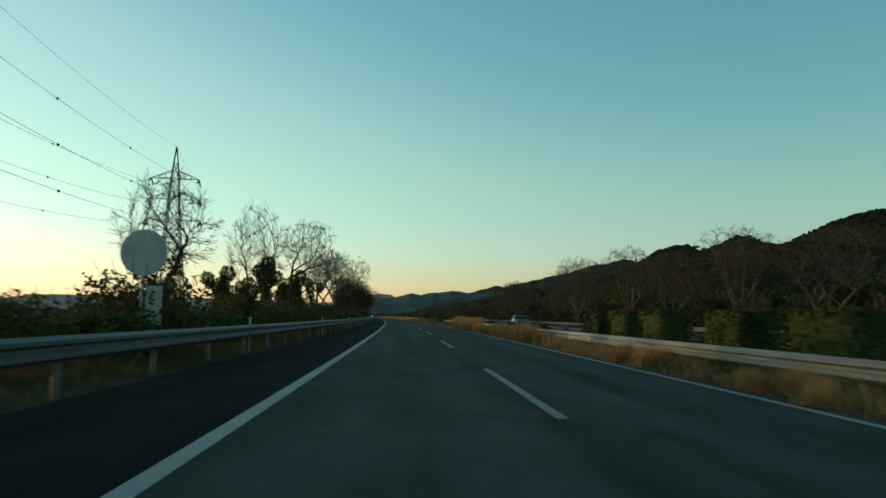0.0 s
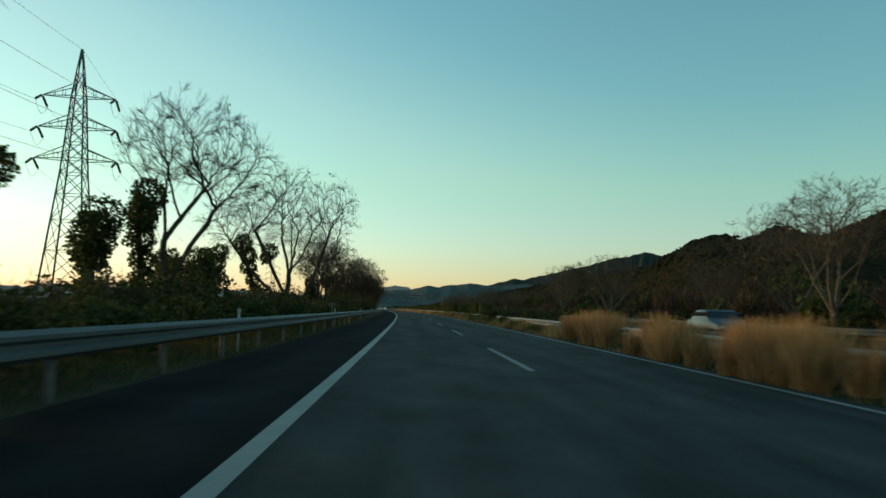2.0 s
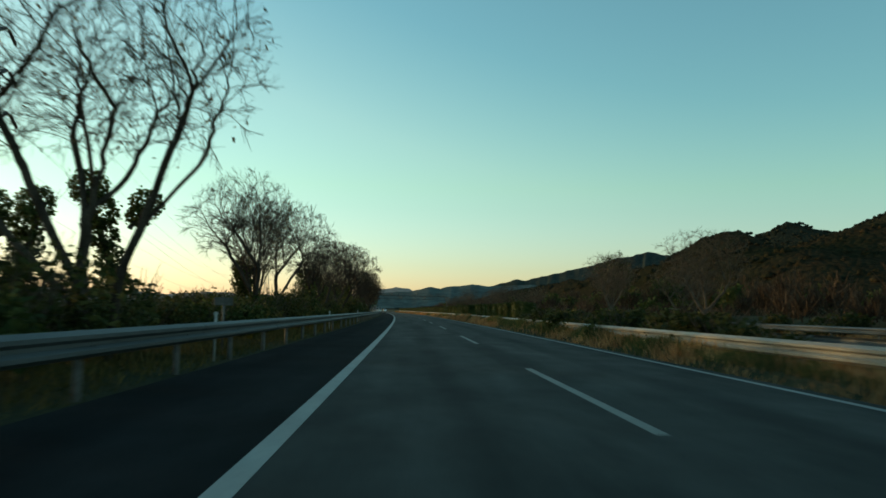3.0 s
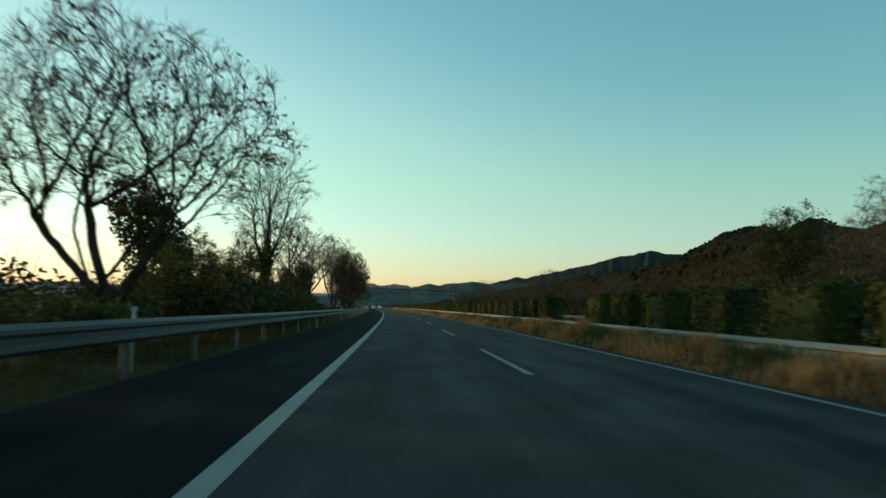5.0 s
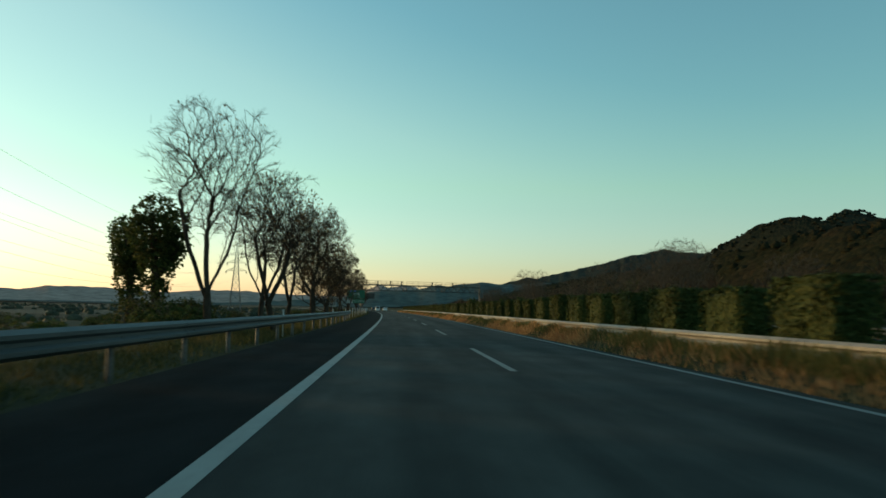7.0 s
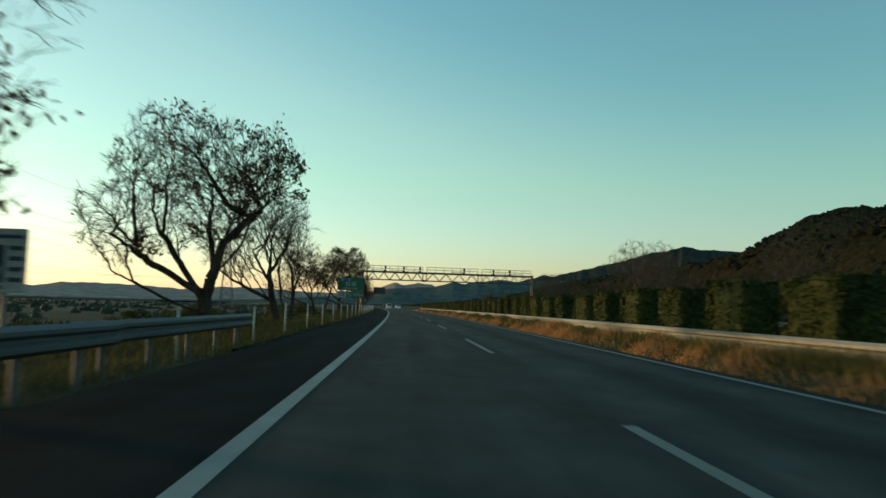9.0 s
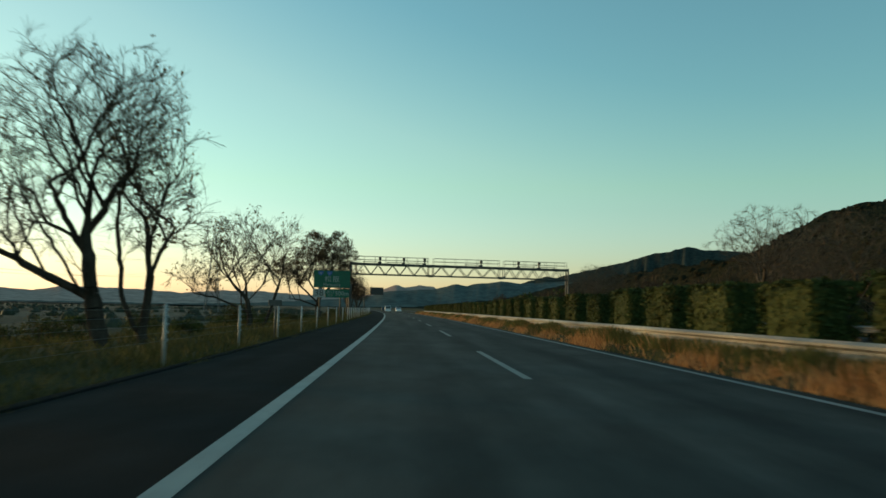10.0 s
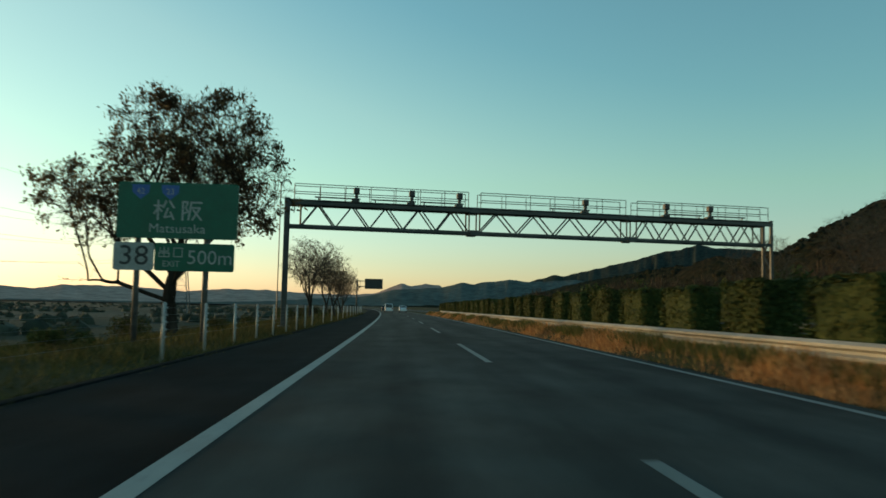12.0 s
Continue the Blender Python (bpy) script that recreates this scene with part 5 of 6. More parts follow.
t10 = make_tree(83, "wide bare tree with several heavy stems", [[(.3, 0, -.3), (-.2, 0, 1.4), (-1.0, 0, 3.2), (-1.3, 0, 4.6)], [(.3, 0, -.2), (.45, .1, 2.2), (.6, .1, 3.8)], [(-.1, 0, 1.0), (-1.7, .1, 2.2), (-3.3, .2, 3.6)], [(.45, .1, 2.0), (1.6, .2, 3.6)]],
                [(-.7, 0, 5.7, 2.4, 2.2, 1.8), (1.5, 0, 5.0, 1.3, 1.5, 1.4), (-3.1, 0, 4.8, 1.5, 1.5, 1.1)], 1250, (0.16, 0.11), None, 0, 1.1, 0.3)
use_first(t10, 197.5, -9.7)
t11 = make_tree(97, "upright bare tree with few remaining leaves", [[(.3, 0, -.3), (.1, 0, 1.8), (0, 0, 3.6), (.2, 0, 5.4)], [(.1, 0, 1.4), (-.7, .2, 3.4), (-1.1, .2, 5.4)], [(.1, 0, 1.6), (.9, -.2, 3.2), (1.2, -.2, 4.8)]],
                [(-.1, 0, 6.6, 1.8, 1.7, 1.9), (.5, 0, 4.7, 1.2, 1.3, 1.0), (1.2, 0, 7.0, 1.1, 1.2, 1.1)], 850, (0.7, 0.11), None, 0, 1.0, 0.3)
use_first(t11, 222.0, -9.4)
t12 = make_tree(101, "rounded tree thinly covered with brown leaves", [[(.9, 0, -.3), (.5, 0, 1.6), (.1, 0, 3.0), (-.2, 0, 4.4)], [(.6, 0, 1.4), (1.3, 0, 3.0), (1.5, 0, 4.2)], [(1.1, 0, 2.4), (2.4, .1, 3.6)]],
                [(.7, 0, 5.6, 1.8, 1.8, 1.8), (2.3, 0, 4.8, 1.1, 1.2, 1.0)], 1000, (2.6, 0.12))
use_first(t12, 230.0, -8.9)
t13 = make_tree(109, "big straight-stemmed tree with hanging brown leaves", [[(.2, 0, -.3), (.1, 0, 1.6), (.1, 0, 3.4), (.6, 0, 5.2)], [(.1, 0, 2.2), (-1.0, 0, 3.8), (-1.6, 0, 5.2)], [(.1, 0, 2.8), (1.1, .2, 4.2)], [(.1, 0, 1.3), (1.3, -.2, 1.9), (2.0, -.2, 2.1)]],
                [(.3, 0, 6.9, 2.5, 2.4, 2.5), (.8, 0, 4.0, 1.5, 1.6, 1.1), (1.4, 0, 2.3, .9, 1.0, .5)], 1500, (7.0, 0.13), None, 0, 1.1)
use_first(t13, 258.3, -9.3)
t14 = make_tree(113, "broad domed tree with a thin crown of withered leaves", [[(0, 0, -.3), (.1, 0, 1.4), (.5, 0, 3.0), (1.0, 0, 4.4)], [(.05, 0, 1.2), (-.9, .2, 2.4), (-1.8, .2, 3.8)], [(0, 0, .7), (-1.4, -.2, 1.3), (-3.2, -.3, 2.2)], [(.3, 0, 2.2), (.0, .3, 4.2)],
                                                                             [(-.3, 0, 1.6), (-2.2, .4, 2.6), (-3.6, .5, 3.6)], [(.7, 0, 3.4), (2.0, -.2, 4.6)]],
                [(-.6, 0, 5.8, 2.8, 2.5, 2.2), (-3.2, 0, 4.0, 1.5, 1.8, 1.4), (1.9, 0, 6.1, 1.4, 1.6, 1.3)], 2000, (5.2, 0.125), None, 0, 1.15, 1.2)
use_first(t14, 277.5, -9.6)
t15 = make_tree(121, "tall bare tree leaning over a low sweeping limb", [[(.7, 0, -.3), (.4, 0, 1.2), (.1, 0, 2.8), (.2, 0, 4.8)], [(.4, 0, 1.3), (-.9, 0, 1.9), (-2.3, 0, 2.6)], [(.15, 0, 2.4), (-1.0, .2, 4.4)], [(.1, 0, 3.0), (1.2, -.1, 4.8)]],
                [(0, 0, 6.1, 2.4, 2.1, 2.1), (-2.0, 0, 3.9, 1.4, 1.5, 1.2), (-3.2, 0, 4.8, 1.4, 1.7, 1.4)], 1250, (0.5, 0.11), None, 0, 1.15)
use_first(t15, 298.0, -10.9)
t16 = make_tree(127, "upright two-stemmed tree with a few leaves", [[(.1, 0, -.3), (.3, 0, 1.8), (.1, 0, 3.6)], [(0, 0, .2), (-.5, 0, 1.4), (-.7, 0, 3.4)], [(.25, 0, 2.0), (.9, .1, 3.4)]],
                [(.0, 0, 5.5, 1.4, 1.5, 2.4), (.7, 0, 4.0, 1.0, 1.1, 1.1)], 950, (1.4, 0.12), None, 0, 1.1)
use_first(t16, 299.2, -9.7)
t17 = make_tree(129, "low spreading tree with sparse dark leaves", [[(-.1, 0, -.3), (-.3, 0, 1.2), (-.5, 0, 2.6)], [(-.1, 0, -.2), (.5, .3, .2), (.9, .4, 1.2), (1.2, .4, 2.6)], [(-.2, 0, .8), (-1.8, 0, 1.5), (-3.3, 0, 1.8)], [(-.3, 0, 1.4), (-1.6, .2, 2.8)]],
                [(-.7, 0, 4.3, 2.1, 2.0, 1.5), (1.4, 0, 4.1, 1.0, 1.2, 1.6), (-3.0, 0, 2.7, 1.2, 1.4, .7)], 1300, (2.4, 0.12))
use_first(t17, 317.2, -9.8)
t18 = make_tree(139, "large tree with a full dark brown crown behind the exit sign", [[(0, 0, -.3), (-.2, 0, 1.6), (0, 0, 3.2), (.5, 0, 5.0)], [(-.2, 0, 1.4), (-2.2, 0, 2.1), (-4.2, 0, 2.2)], [(-.1, 0, 2.2), (1.4, .1, 4.0)], [(-.1, 0, 2.4), (-1.4, .2, 4.4)], [(-.2, 0, 1.8), (-2.4, -.2, 3.8)]],
                [(.5, 0, 7.1, 3.2, 3.0, 2.3), (-3.2, 0, 5.2, 1.9, 2.2, 1.3), (2.5, 0, 6.0, 1.6, 2.0, 1.8)], 2100, (12.0, 0.14), None, 0, 1.0)
use_first(t18, 361.0, -10.6, 0, 0.98, 0.98)
# the far end of each row, where single trees run together
plant(t4, 115.0, -9.2, None, 190, 0.9, 1.0, L_BARE)
plant(t8, 121.0, -10.2, None, 80, 0.9, 0.9, "bare spreading tree with fine twigs")
plant(t4, 127.0, -10.0, None, 10, 0.95, 1.05, "leaning bare tree with upswept branches")
plant(t2, 131.0, -8.6, None, 260, 1.0, 1.1, L_BARE)
plant(t10, 139.0, -8.8, None, 220, 0.8, 0.85, "bare spreading tree with fine twigs")
plant(t2, 187.5, -9.0, None, 20, 0.85, 1.15, L_BARE)
plant(t11, 237.6, -9.8, None, 200, 1.0, 1.0, "upright bare tree with few remaining leaves")
plant(t12, 246.0, -9.2, None, 130, 1.0, 1.0, "tree with thin brown foliage")
plant(t8, 401.0, -9.7, None, 80, 0.95, 1.0, "spreading tree holding some withered brown leaves")
plant(t12, 411.0, -8.8, None, 20, 0.85, 1.0, "rounded tree thinly covered with brown leaves")
plant(t12, 424.0, -9.6, None, 220, 0.9, 1.0, "rounded tree thinly covered with brown leaves")
plant(t8, 440.0, -9.4, None, 20, 0.8, 1.0, "spreading tree holding some withered brown leaves")
plant(t12, 456.0, -9.6, None, 110, 0.9, 1.0, "rounded tree thinly covered with brown leaves")

# ivy-covered pollards
iv1 = make_ivy_tree(5, 6.0, "pollarded trunk swallowed by dark ivy")
use_first(iv1, 66.2, -13.1, 0, 1.1)
iv2 = make_ivy_tree(8, 5.0, "low trunk swallowed by dark ivy", 1.15)
use_first(iv2, 70.9, -16.0, 0, 1.0)
G_IVY = "ivy-covered trunks"
for s, u, size, turn, proto in ((56.0, -15.3, 0.9, 60, iv1), (57.2, -14.6, 0.8, 160, iv2), (75.0, -14.3, 1.08, 310, iv1), (85.7, -13.3, 1.08, 20, iv1), (83.5, -14.6, 1.05, 250, iv2), (102.3, -15.1, 1.0, 80, iv2),
                                (108.9, -16.7, 1.08, 160, iv1), (112.4, -13.6, 1.15, 300, iv1), (100.0, -16.7, 1.0, 40, iv2), (92.0, -13.3, 0.7, 130, iv2), (121.0, -10.8, 0.75, 30, iv2), (232.0, -15.4, 1.2, 50, iv2),
                                (229.0, -13.1, 1.25, 190, iv2), (206.5, -11.0, 0.8, 90, iv2), (171.8, -13.3, 1.36, 110, iv2), (169.5, -11.6, 0.8, 30, iv2)):
    plant(proto, s, u, None, turn, size, 1.1, "", G_IVY)

# evergreen trees
ev1 = make_tree(141, "dense round evergreen tree", [[(0, 0, -.3), (.1, 0, 2.0), (0, 0, 4.4)], [(.05, 0, 1.6), (1.0, .3, 3.2)], [(.05, 0, 1.8), (-.9, -.3, 3.4)]],
                [(0, 0, 4.6, 1.9, 1.9, 1.9), (.7, .3, 3.0, 1.3, 1.3, 1.0), (-.8, -.2, 3.4, 1.2, 1.2, 1.0)], 1100, (9.0, 0.15), M_LEAFGREEN)
use_first(ev1, 170.5, -10.1, 0, 0.52, 1.0)
for s, u, size, turn in ((199.5, -12.6, 0.62, 130), (192.6, -13.1, 0.95, 20), (186.0, -13.6, 0.6, 260), (167.0, -10.4, 0.58, 200), (174.0, -9.8, 0.42, 40), (144.5, -9.8, 0.5, 90), (147.0, -10.8, 0.48, 310), (142.5, -10.9, 0.5, 10), (48.0, -15.8, 0.58, 140)):
    plant(ev1, s, u, None, turn, size, 0.85, "dense evergreen tree behind the guardrail")
plant(ev1, 198.0, 30.0, 3.0, 90, 1.1, 1.1, "dense evergreen tree on the slope")
plant(ev1, 205.0, 33.0, 3.0, 190, 1.0, 1.2, "dense evergreen tree on the slope")

# bare trees beyond the opposite carriageway
t20 = make_tree(151, "bare tree at the foot of the wooded slope", [[(0, 0, -.3), (-.1, 0, 1.6), (.2, 0, 3.4)], [(-.05, 0, 1.2), (-.9, .2, 2.8), (-1.5, .2, 4.2)], [(0, 0, 1.6), (1.2, -.2, 3.2), (1.8, -.2, 4.4)], [(0, 0, 1.2), (.2, 1.0, 3.4)]],
                [(0, 0, 6.0, 3.0, 2.8, 1.9), (-1.8, 0, 5.2, 1.4, 1.6, 1.4), (2.0, 0, 5.4, 1.4, 1.6, 1.4)], 520, (0.1, 0.11), shoots=0.6, mat=M_BARKPALE)
use_first(t20, 94.8, 20.6, 60, 1.1, 1.1)
t21 = make_tree(157, "bare tree at the foot of the wooded slope", [[(0, 0, -.3), (.1, 0, 1.2), (-.2, 0, 3.0)], [(.05, 0, .8), (1.0, 0, 2.4), (1.9, 0, 4.0)], [(.05, 0, 1.0), (-1.3, .2, 2.6), (-2.4, .2, 3.8)]],
                [(-.2, 0, 5.4, 2.8, 2.6, 1.9), (2.2, 0, 5.0, 1.3, 1.5, 1.5), (-2.4, 0, 4.6, 1.3, 1.5, 1.2)], 460, (0.1, 0.11), shoots=0.6, mat=M_BARKPALE)
use_first(t21, 103.0, 22.5, 10, 1.15, 1.1)
for one in (t20, t21):
    tagged(one, group="bare trees across the road")
for s, u, size, turn, proto in ((140.2, 20.9, 0.98, 0, t20), (151.0, 23.0, 0.85, 140, t21), (172.3, 22.5, 1.02, 40, t20), (178.0, 24.0, 0.95, 100, t21), (85.0, 24.0, 1.1, 250, t20), (72.0, 24.0, 1.0, 200, t21),
                                (60.0, 25.0, 1.0, 30, t20), (45.0, 23.5, 0.9, 120, t21), (28.0, 24.0, 0.9, 80, t20), (262.9, 24.5, 1.0, 10, t21), (256.0, 21.5, 0.86, 200, t20), (270.0, 23.0, 0.9, 50, t21), (282.0, 23.0, 0.85, 150, t20), (296.0, 22.5, 0.78, 50, t21), (326.7, 22.3, 1.12, 70, t21), (364.4, 20.9, 0.9, 70, t21),
                                (315.0, 20.8, 0.82, 90, t20), (322.0, 23.0, 0.75, 20, t21), (372.0, 24.5, 0.8, 20, t20), (386.0, 25.0, 0.85, 120, t21), (228.0, 24.0, 0.7, 60, t20), (242.0, 24.0, 0.68, 210, t21), (117.0, 23.0, 0.8, 220, t21)):
    plant(proto, s, u, land_height(s, u), turn, size, 1.1, "bare tree at the foot of the wooded slope", "bare trees across the road")


# ---- hedge in the median ----
def make_hedge_block(seed, length, label):
    """A clipped block: leafy skin over a dense inside."""
    rg = np.random.default_rng(seed)
    deep, high = 1.0, 1.9
    n = 4000
    face = rg.choice(5, size=n, p=[0.36, 0.14, 0.18, 0.12, 0.20])
    a, b = rg.random(n), rg.random(n)
    p = np.empty((n, 3))
    inset = rg.random(n) * 0.10
    wob = 0.07 * np.sin(a * 9 + seed) * np.cos(b * 7 + seed * 2)
    for k in range(5):
        m = face == k
        along_y, up = a[m] * length, b[m] * high
        if k == 0:
            p[m] = np.c_[-deep / 2 + inset[m] + wob[m], along_y - length / 2, up]
        elif k == 1:
            p[m] = np.c_[deep / 2 - inset[m] - wob[m], along_y - length / 2, up]
        elif k == 2:
            p[m] = np.c_[a[m] * deep - deep / 2, -length / 2 + inset[m] + wob[m] + 0 * up, up]
        elif k == 3:
            p[m] = np.c_[a[m] * deep - deep / 2, length / 2 - inset[m] - wob[m] + 0 * up, up]
        else:
            p[m] = np.c_[a[m] * deep - deep / 2, b[m] * length - length / 2, high - inset[m] + wob[m]]
    # rounded shoulders
    r = 0.18
    for axis, half in ((0, deep / 2), (1, length / 2)):
        over = np.abs(p[:, axis]) - (half - r)
        up = p[:, 2] - (high - r)
        both = (over > 0) & (up > 0)
        d = np.sqrt(over ** 2 + up ** 2)
        cut = both & (d > r)
        p[cut, axis] -= np.sign(p[cut, axis]) * over[cut] * (1 - r / d[cut])
        p[cut, 2] -= up[cut] * (1 - r / d[cut])
    bm = bmesh.new()
    box(bm, (0, 0, high / 2 - 0.08), (deep - 0.22, length - 0.24, high - 0.16), bevel=0.12)
    core = bpy.data.meshes.new("inside")
    bm.to_mesh(core)
    bm.free()
    core.materials.append(M_HEDGE)
    # clipped leaves lie along the face that they grow on
    out = np.array(((-1, 0, 0), (1, 0, 0), (0, -1, 0), (0, 1, 0), (0, 0, 1)), dtype=float)[face] + rg.normal(size=(n, 3)) * 0.38
    side = np.cross(out, unit_rows(rg, n))
    side *= 0.043 * rg.uniform(0.7, 1.35, (n, 1)) / np.linalg.norm(side, axis=1, keepdims=True)
    wide = np.cross(out, side)
    wide *= 0.036 / np.linalg.norm(wide, axis=1, keepdims=True)
    foliage = quads_mesh("foliage", p + rg.normal(size=(n, 3)) * 0.02, side, wide, M_HEDGE, 0.5)
    return finish("hedge_block", label, [("core", core, ""), ("foliage", foliage, "")], "hedge", "clipped hedge blocks in the median")


def build_hedges():
    protos = [make_hedge_block(k, l, "clipped evergreen hedge block behind the median guardrail") for k, l in ((3, 2.2), (4, 2.0), (5, 2.45))]
    r = random.Random(9)
    placed = [False] * 3
    rows = [(s, 0.88, 6.3) for s in (-12.0, -7.0, -2.5, 3.0, 15.0, 19.0, 24.5, 28.2, 32.0)]
    rows += [(s, 0.98, 6.25) for s in (137, 141, 145.5, 149.2, 153.0, 157.2, 161.6, 165.4, 169.4)]
    s = 180.3
    while s < 452:
        rows.append((s, 1.0, 6.25))
        s += 4.01 + r.uniform(-0.12, 0.12)
    for i, (s, size, u) in enumerate(rows):
        k = r.randrange(3)
        m = on_road(s, u + r.uniform(-0.05, 0.05), land_height(s, u) - 0.02, 0, 0, 180 * r.randrange(2) + r.uniform(-1.5, 1.5)) @ Matrix.Diagonal((1, 1, size * r.uniform(0.82, 0.89), 1))
        if not placed[k]:
            protos[k].matrix_basis = m
            placed[k] = True
        else:
            stand(protos[k], m)


build_hedges()


# ---- bushes on the left ----
def build_bushes():
    r = random.Random(21)
    protos = [make_bush(1, (1.5, 1.5, 2.0), 1900, M_BUSH, 0.115, "tangled dark green roadside bush"), make_bush(2, (1.3, 1.9, 1.6), 1800, M_LEAFGREEN, 0.115, "dense dark roadside bush"),
              make_bush(3, (1.6, 1.3, 2.3), 1700, M_BUSH, 0.115, "loose roadside bush with bare sticks", sticks=44)]
    fresh = [True] * 3
    rows = []
    s = -14.0
    while s < 198:
        tall = lerp_table(s, ((0, 1.05), (50, 1.15), (90, 1.1), (135, 1.1), (157, 1.0), (162, 1.5), (174, 1.5), (188, 0.9), (236, 0.6)))
        rows.append((s, -9.3 + r.uniform(-0.5, 0.4), tall * r.uniform(0.65, 1.0)))
        if r.random() < 0.75:
            rows.append((s + 1.2, -11.6 + r.uniform(-0.8, 0.6), tall * r.uniform(0.6, 0.95)))
        if r.random() < 0.5:
            rows.append((s + 0.6, -14.6 + r.uniform(-1.2, 1.0), tall * r.uniform(0.6, 1.0)))
        s += 2.7 + r.uniform(-0.5, 0.6)
    for s in (292, 309, 322, 334, 343, 352, 366, 378, 392, 404, 418, 432, 446):
        rows.append((s, -10.4 + r.uniform(-1.2, 0.8), r.uniform(0.32, 0.5)))
    rows += [(192, -9.8, 1.1), (195, -10.5, 1.25), (197.5, -9.6, 0.95), (200, -11.0, 1.2), (203.5, -10.6, 1.0), (206, -11.6, 0.9), (212, -11.0, 0.7), (216, -10.4, 0.55), (223, -10.6, 0.7), (226, -11.6, 0.95), (229, -11.2, 0.85), (232, -13.6, 0.9), (227.5, -13.2, 0.8), (203, -10.4, 0.7), (209, -10.8, 0.6)]
    for s, u, size in ((276, -24, 1.2), (285, -30, 1.3), (300, -26, 1.0), (318, -34, 1.4), (334, -28, 1.1), (350, -38, 1.4), (372, -30, 1.3), (395, -40, 1.6), (255, -36, 1.5), (330, -52, 1.7), (360, -60, 1.8), (420, -58, 1.8), (300, -56, 1.6)):
        rows.append((s, u, size))
    for _ in range(60):
        s = r.uniform(285, 470)
        rows.append((s, -11.5 - 24 * r.random() ** 1.4, r.uniform(0.35, 0.85)))
    for s, u, size in rows:
        k = r.randrange(3)
        m = on_road(s, u, land_height(s, u) - 0.05, 0, 0, r.uniform(0, 360)) @ Matrix.Diagonal((size * 1.1, size * 1.1, size, 1))
        if fresh[k]:
            protos[k].matrix_basis = m
            tagged(protos[k], group="roadside bushes")
            fresh[k] = False
        else:
            stand(protos[k], m)


build_bushes()


# ---- grass ----
TALL = ((-30, 0.32), (0, 0.36), (24, 0.42), (34, 0.48), (52, 0.5), (92, 0.5), (98, 0.45), (110, 0.44), (140, 0.44), (165, 0.48), (200, 0.45), (240, 0.40), (460, 0.36))


def blades(name, seed, count, s0, s1, u0, u1, tall_of, mat, label, lean=0.28, width=0.012, patch=0.5, share=None):
    """A stand of grass as one mesh, thicker and taller in patches."""
    g = np.random.default_rng(seed)
    s, u = g.uniform(s0, s1, count), g.uniform(u0, u1, count)
    f = np.array([noise.noise((a * 0.22, b * 0.8, seed)) + 0.5 * noise.noise((a * 0.9, b * 1.7, seed + 4.0)) for a, b in zip(s, u)])
    keep = f > g.uniform(-1.3, 1.3 * patch - 0.3, count)
    if share:
        keep &= np.array([share(a, b) for a, b in zip(s, u)]) > g.random(count)
    s, u, f = s[keep], u[keep], f[keep]
    n = len(s)
    tall = np.array([tall_of(a, b) for a, b in zip(s, u)]) * (0.75 + 0.55 * np.clip(f, -0.6, 0.7)) * g.uniform(0.45, 1.1, n)
    base = np.array([along(a, b, land_height(a, b)) for a, b in zip(s, u)])
    d = g.normal(size=(n, 3)) * lean
    d[:, 2] = 1.0
    d /= np.linalg.norm(d, axis=1, keepdims=True)
    half = d * (tall / 2)[:, None]
    w = np.cross(d, unit_rows(g, n))
    w /= np.linalg.norm(w, axis=1, keepdims=True) + 1e-9
    me = quads_mesh(name, base + half - np.array((0, 0, 0.02)), half, w * (width * (0.6 + tall))[:, None], mat, 0.75)
    ob = new(name, me)
    tagged(ob, label, "grass", kind="stuff")


# stretches with tall tufts: from, to, across from, across to, tufts, height
TUFTS = ((80.5, 87.5, 4.1, 5.2, 24, 1.25), (65.5, 72.8, 4.0, 5.2, 22, 1.1), (73.0, 76.6, 3.95, 4.8, 13, 1.1), (39.5, 44.5, 4.1, 5.0, 16, 0.85), (46.5, 50.5, 4.0, 4.8, 13, 0.85),
         (53.5, 58.5, 4.0, 4.8, 12, 0.75), (60.5, 63.5, 4.0, 4.7, 7, 0.8), (35.0, 38.0, 4.2, 4.9, 7, 0.6), (19.5, 22.5, 4.0, 4.7, 8, 0.55), (11.5, 14.5, 4.0, 4.6, 7, 0.5), (148.5, 150.5, 4.1, 4.6, 5, 0.55),
         (153.6, 155.2, 4.1, 4.6, 4, 0.6), (165.5, 168.0, 4.1, 4.7, 5, 0.65), (171.5, 178.5, 4.2, 4.8, 11, 0.6), (183.0, 189.0, 4.1, 4.7, 9, 0.55))


def tufts(name, seed, stretches, mat, label):
    """Bunches of long blades that fan out from one foot."""
    g = np.random.default_rng(seed)
    base, half, side = [], [], []
    for s0, s1, u0, u1, count, tall in stretches:
        for _ in range(count):
            s, u = g.uniform(s0, s1), g.uniform(u0, u1)
            n = 260
            foot = np.array(along(s, u, land_height(s, u) - 0.03)) + g.normal(size=(n, 3)) * np.array((0.10, 0.12, 0.0))
            d = g.normal(size=(n, 3)) * 0.26
            d[:, 2] = 1.0
            d /= np.linalg.norm(d, axis=1, keepdims=True)
            h = d * (tall * g.uniform(0.75, 1.15) * g.uniform(0.35, 1.0, n) ** 0.6 / 2)[:, None]
            w = np.cross(d, unit_rows(g, n))
            w *= g.uniform(0.006, 0.013, (n, 1)) / (np.linalg.norm(w, axis=1, keepdims=True) + 1e-9)
            base.append(foot + h), half.append(h), side.append(w)
    me = quads_mesh(name, np.concatenate(base), np.concatenate(half), np.concatenate(side), mat, 0.8)
    tagged(new(name, me), label, "grass", kind="stuff")


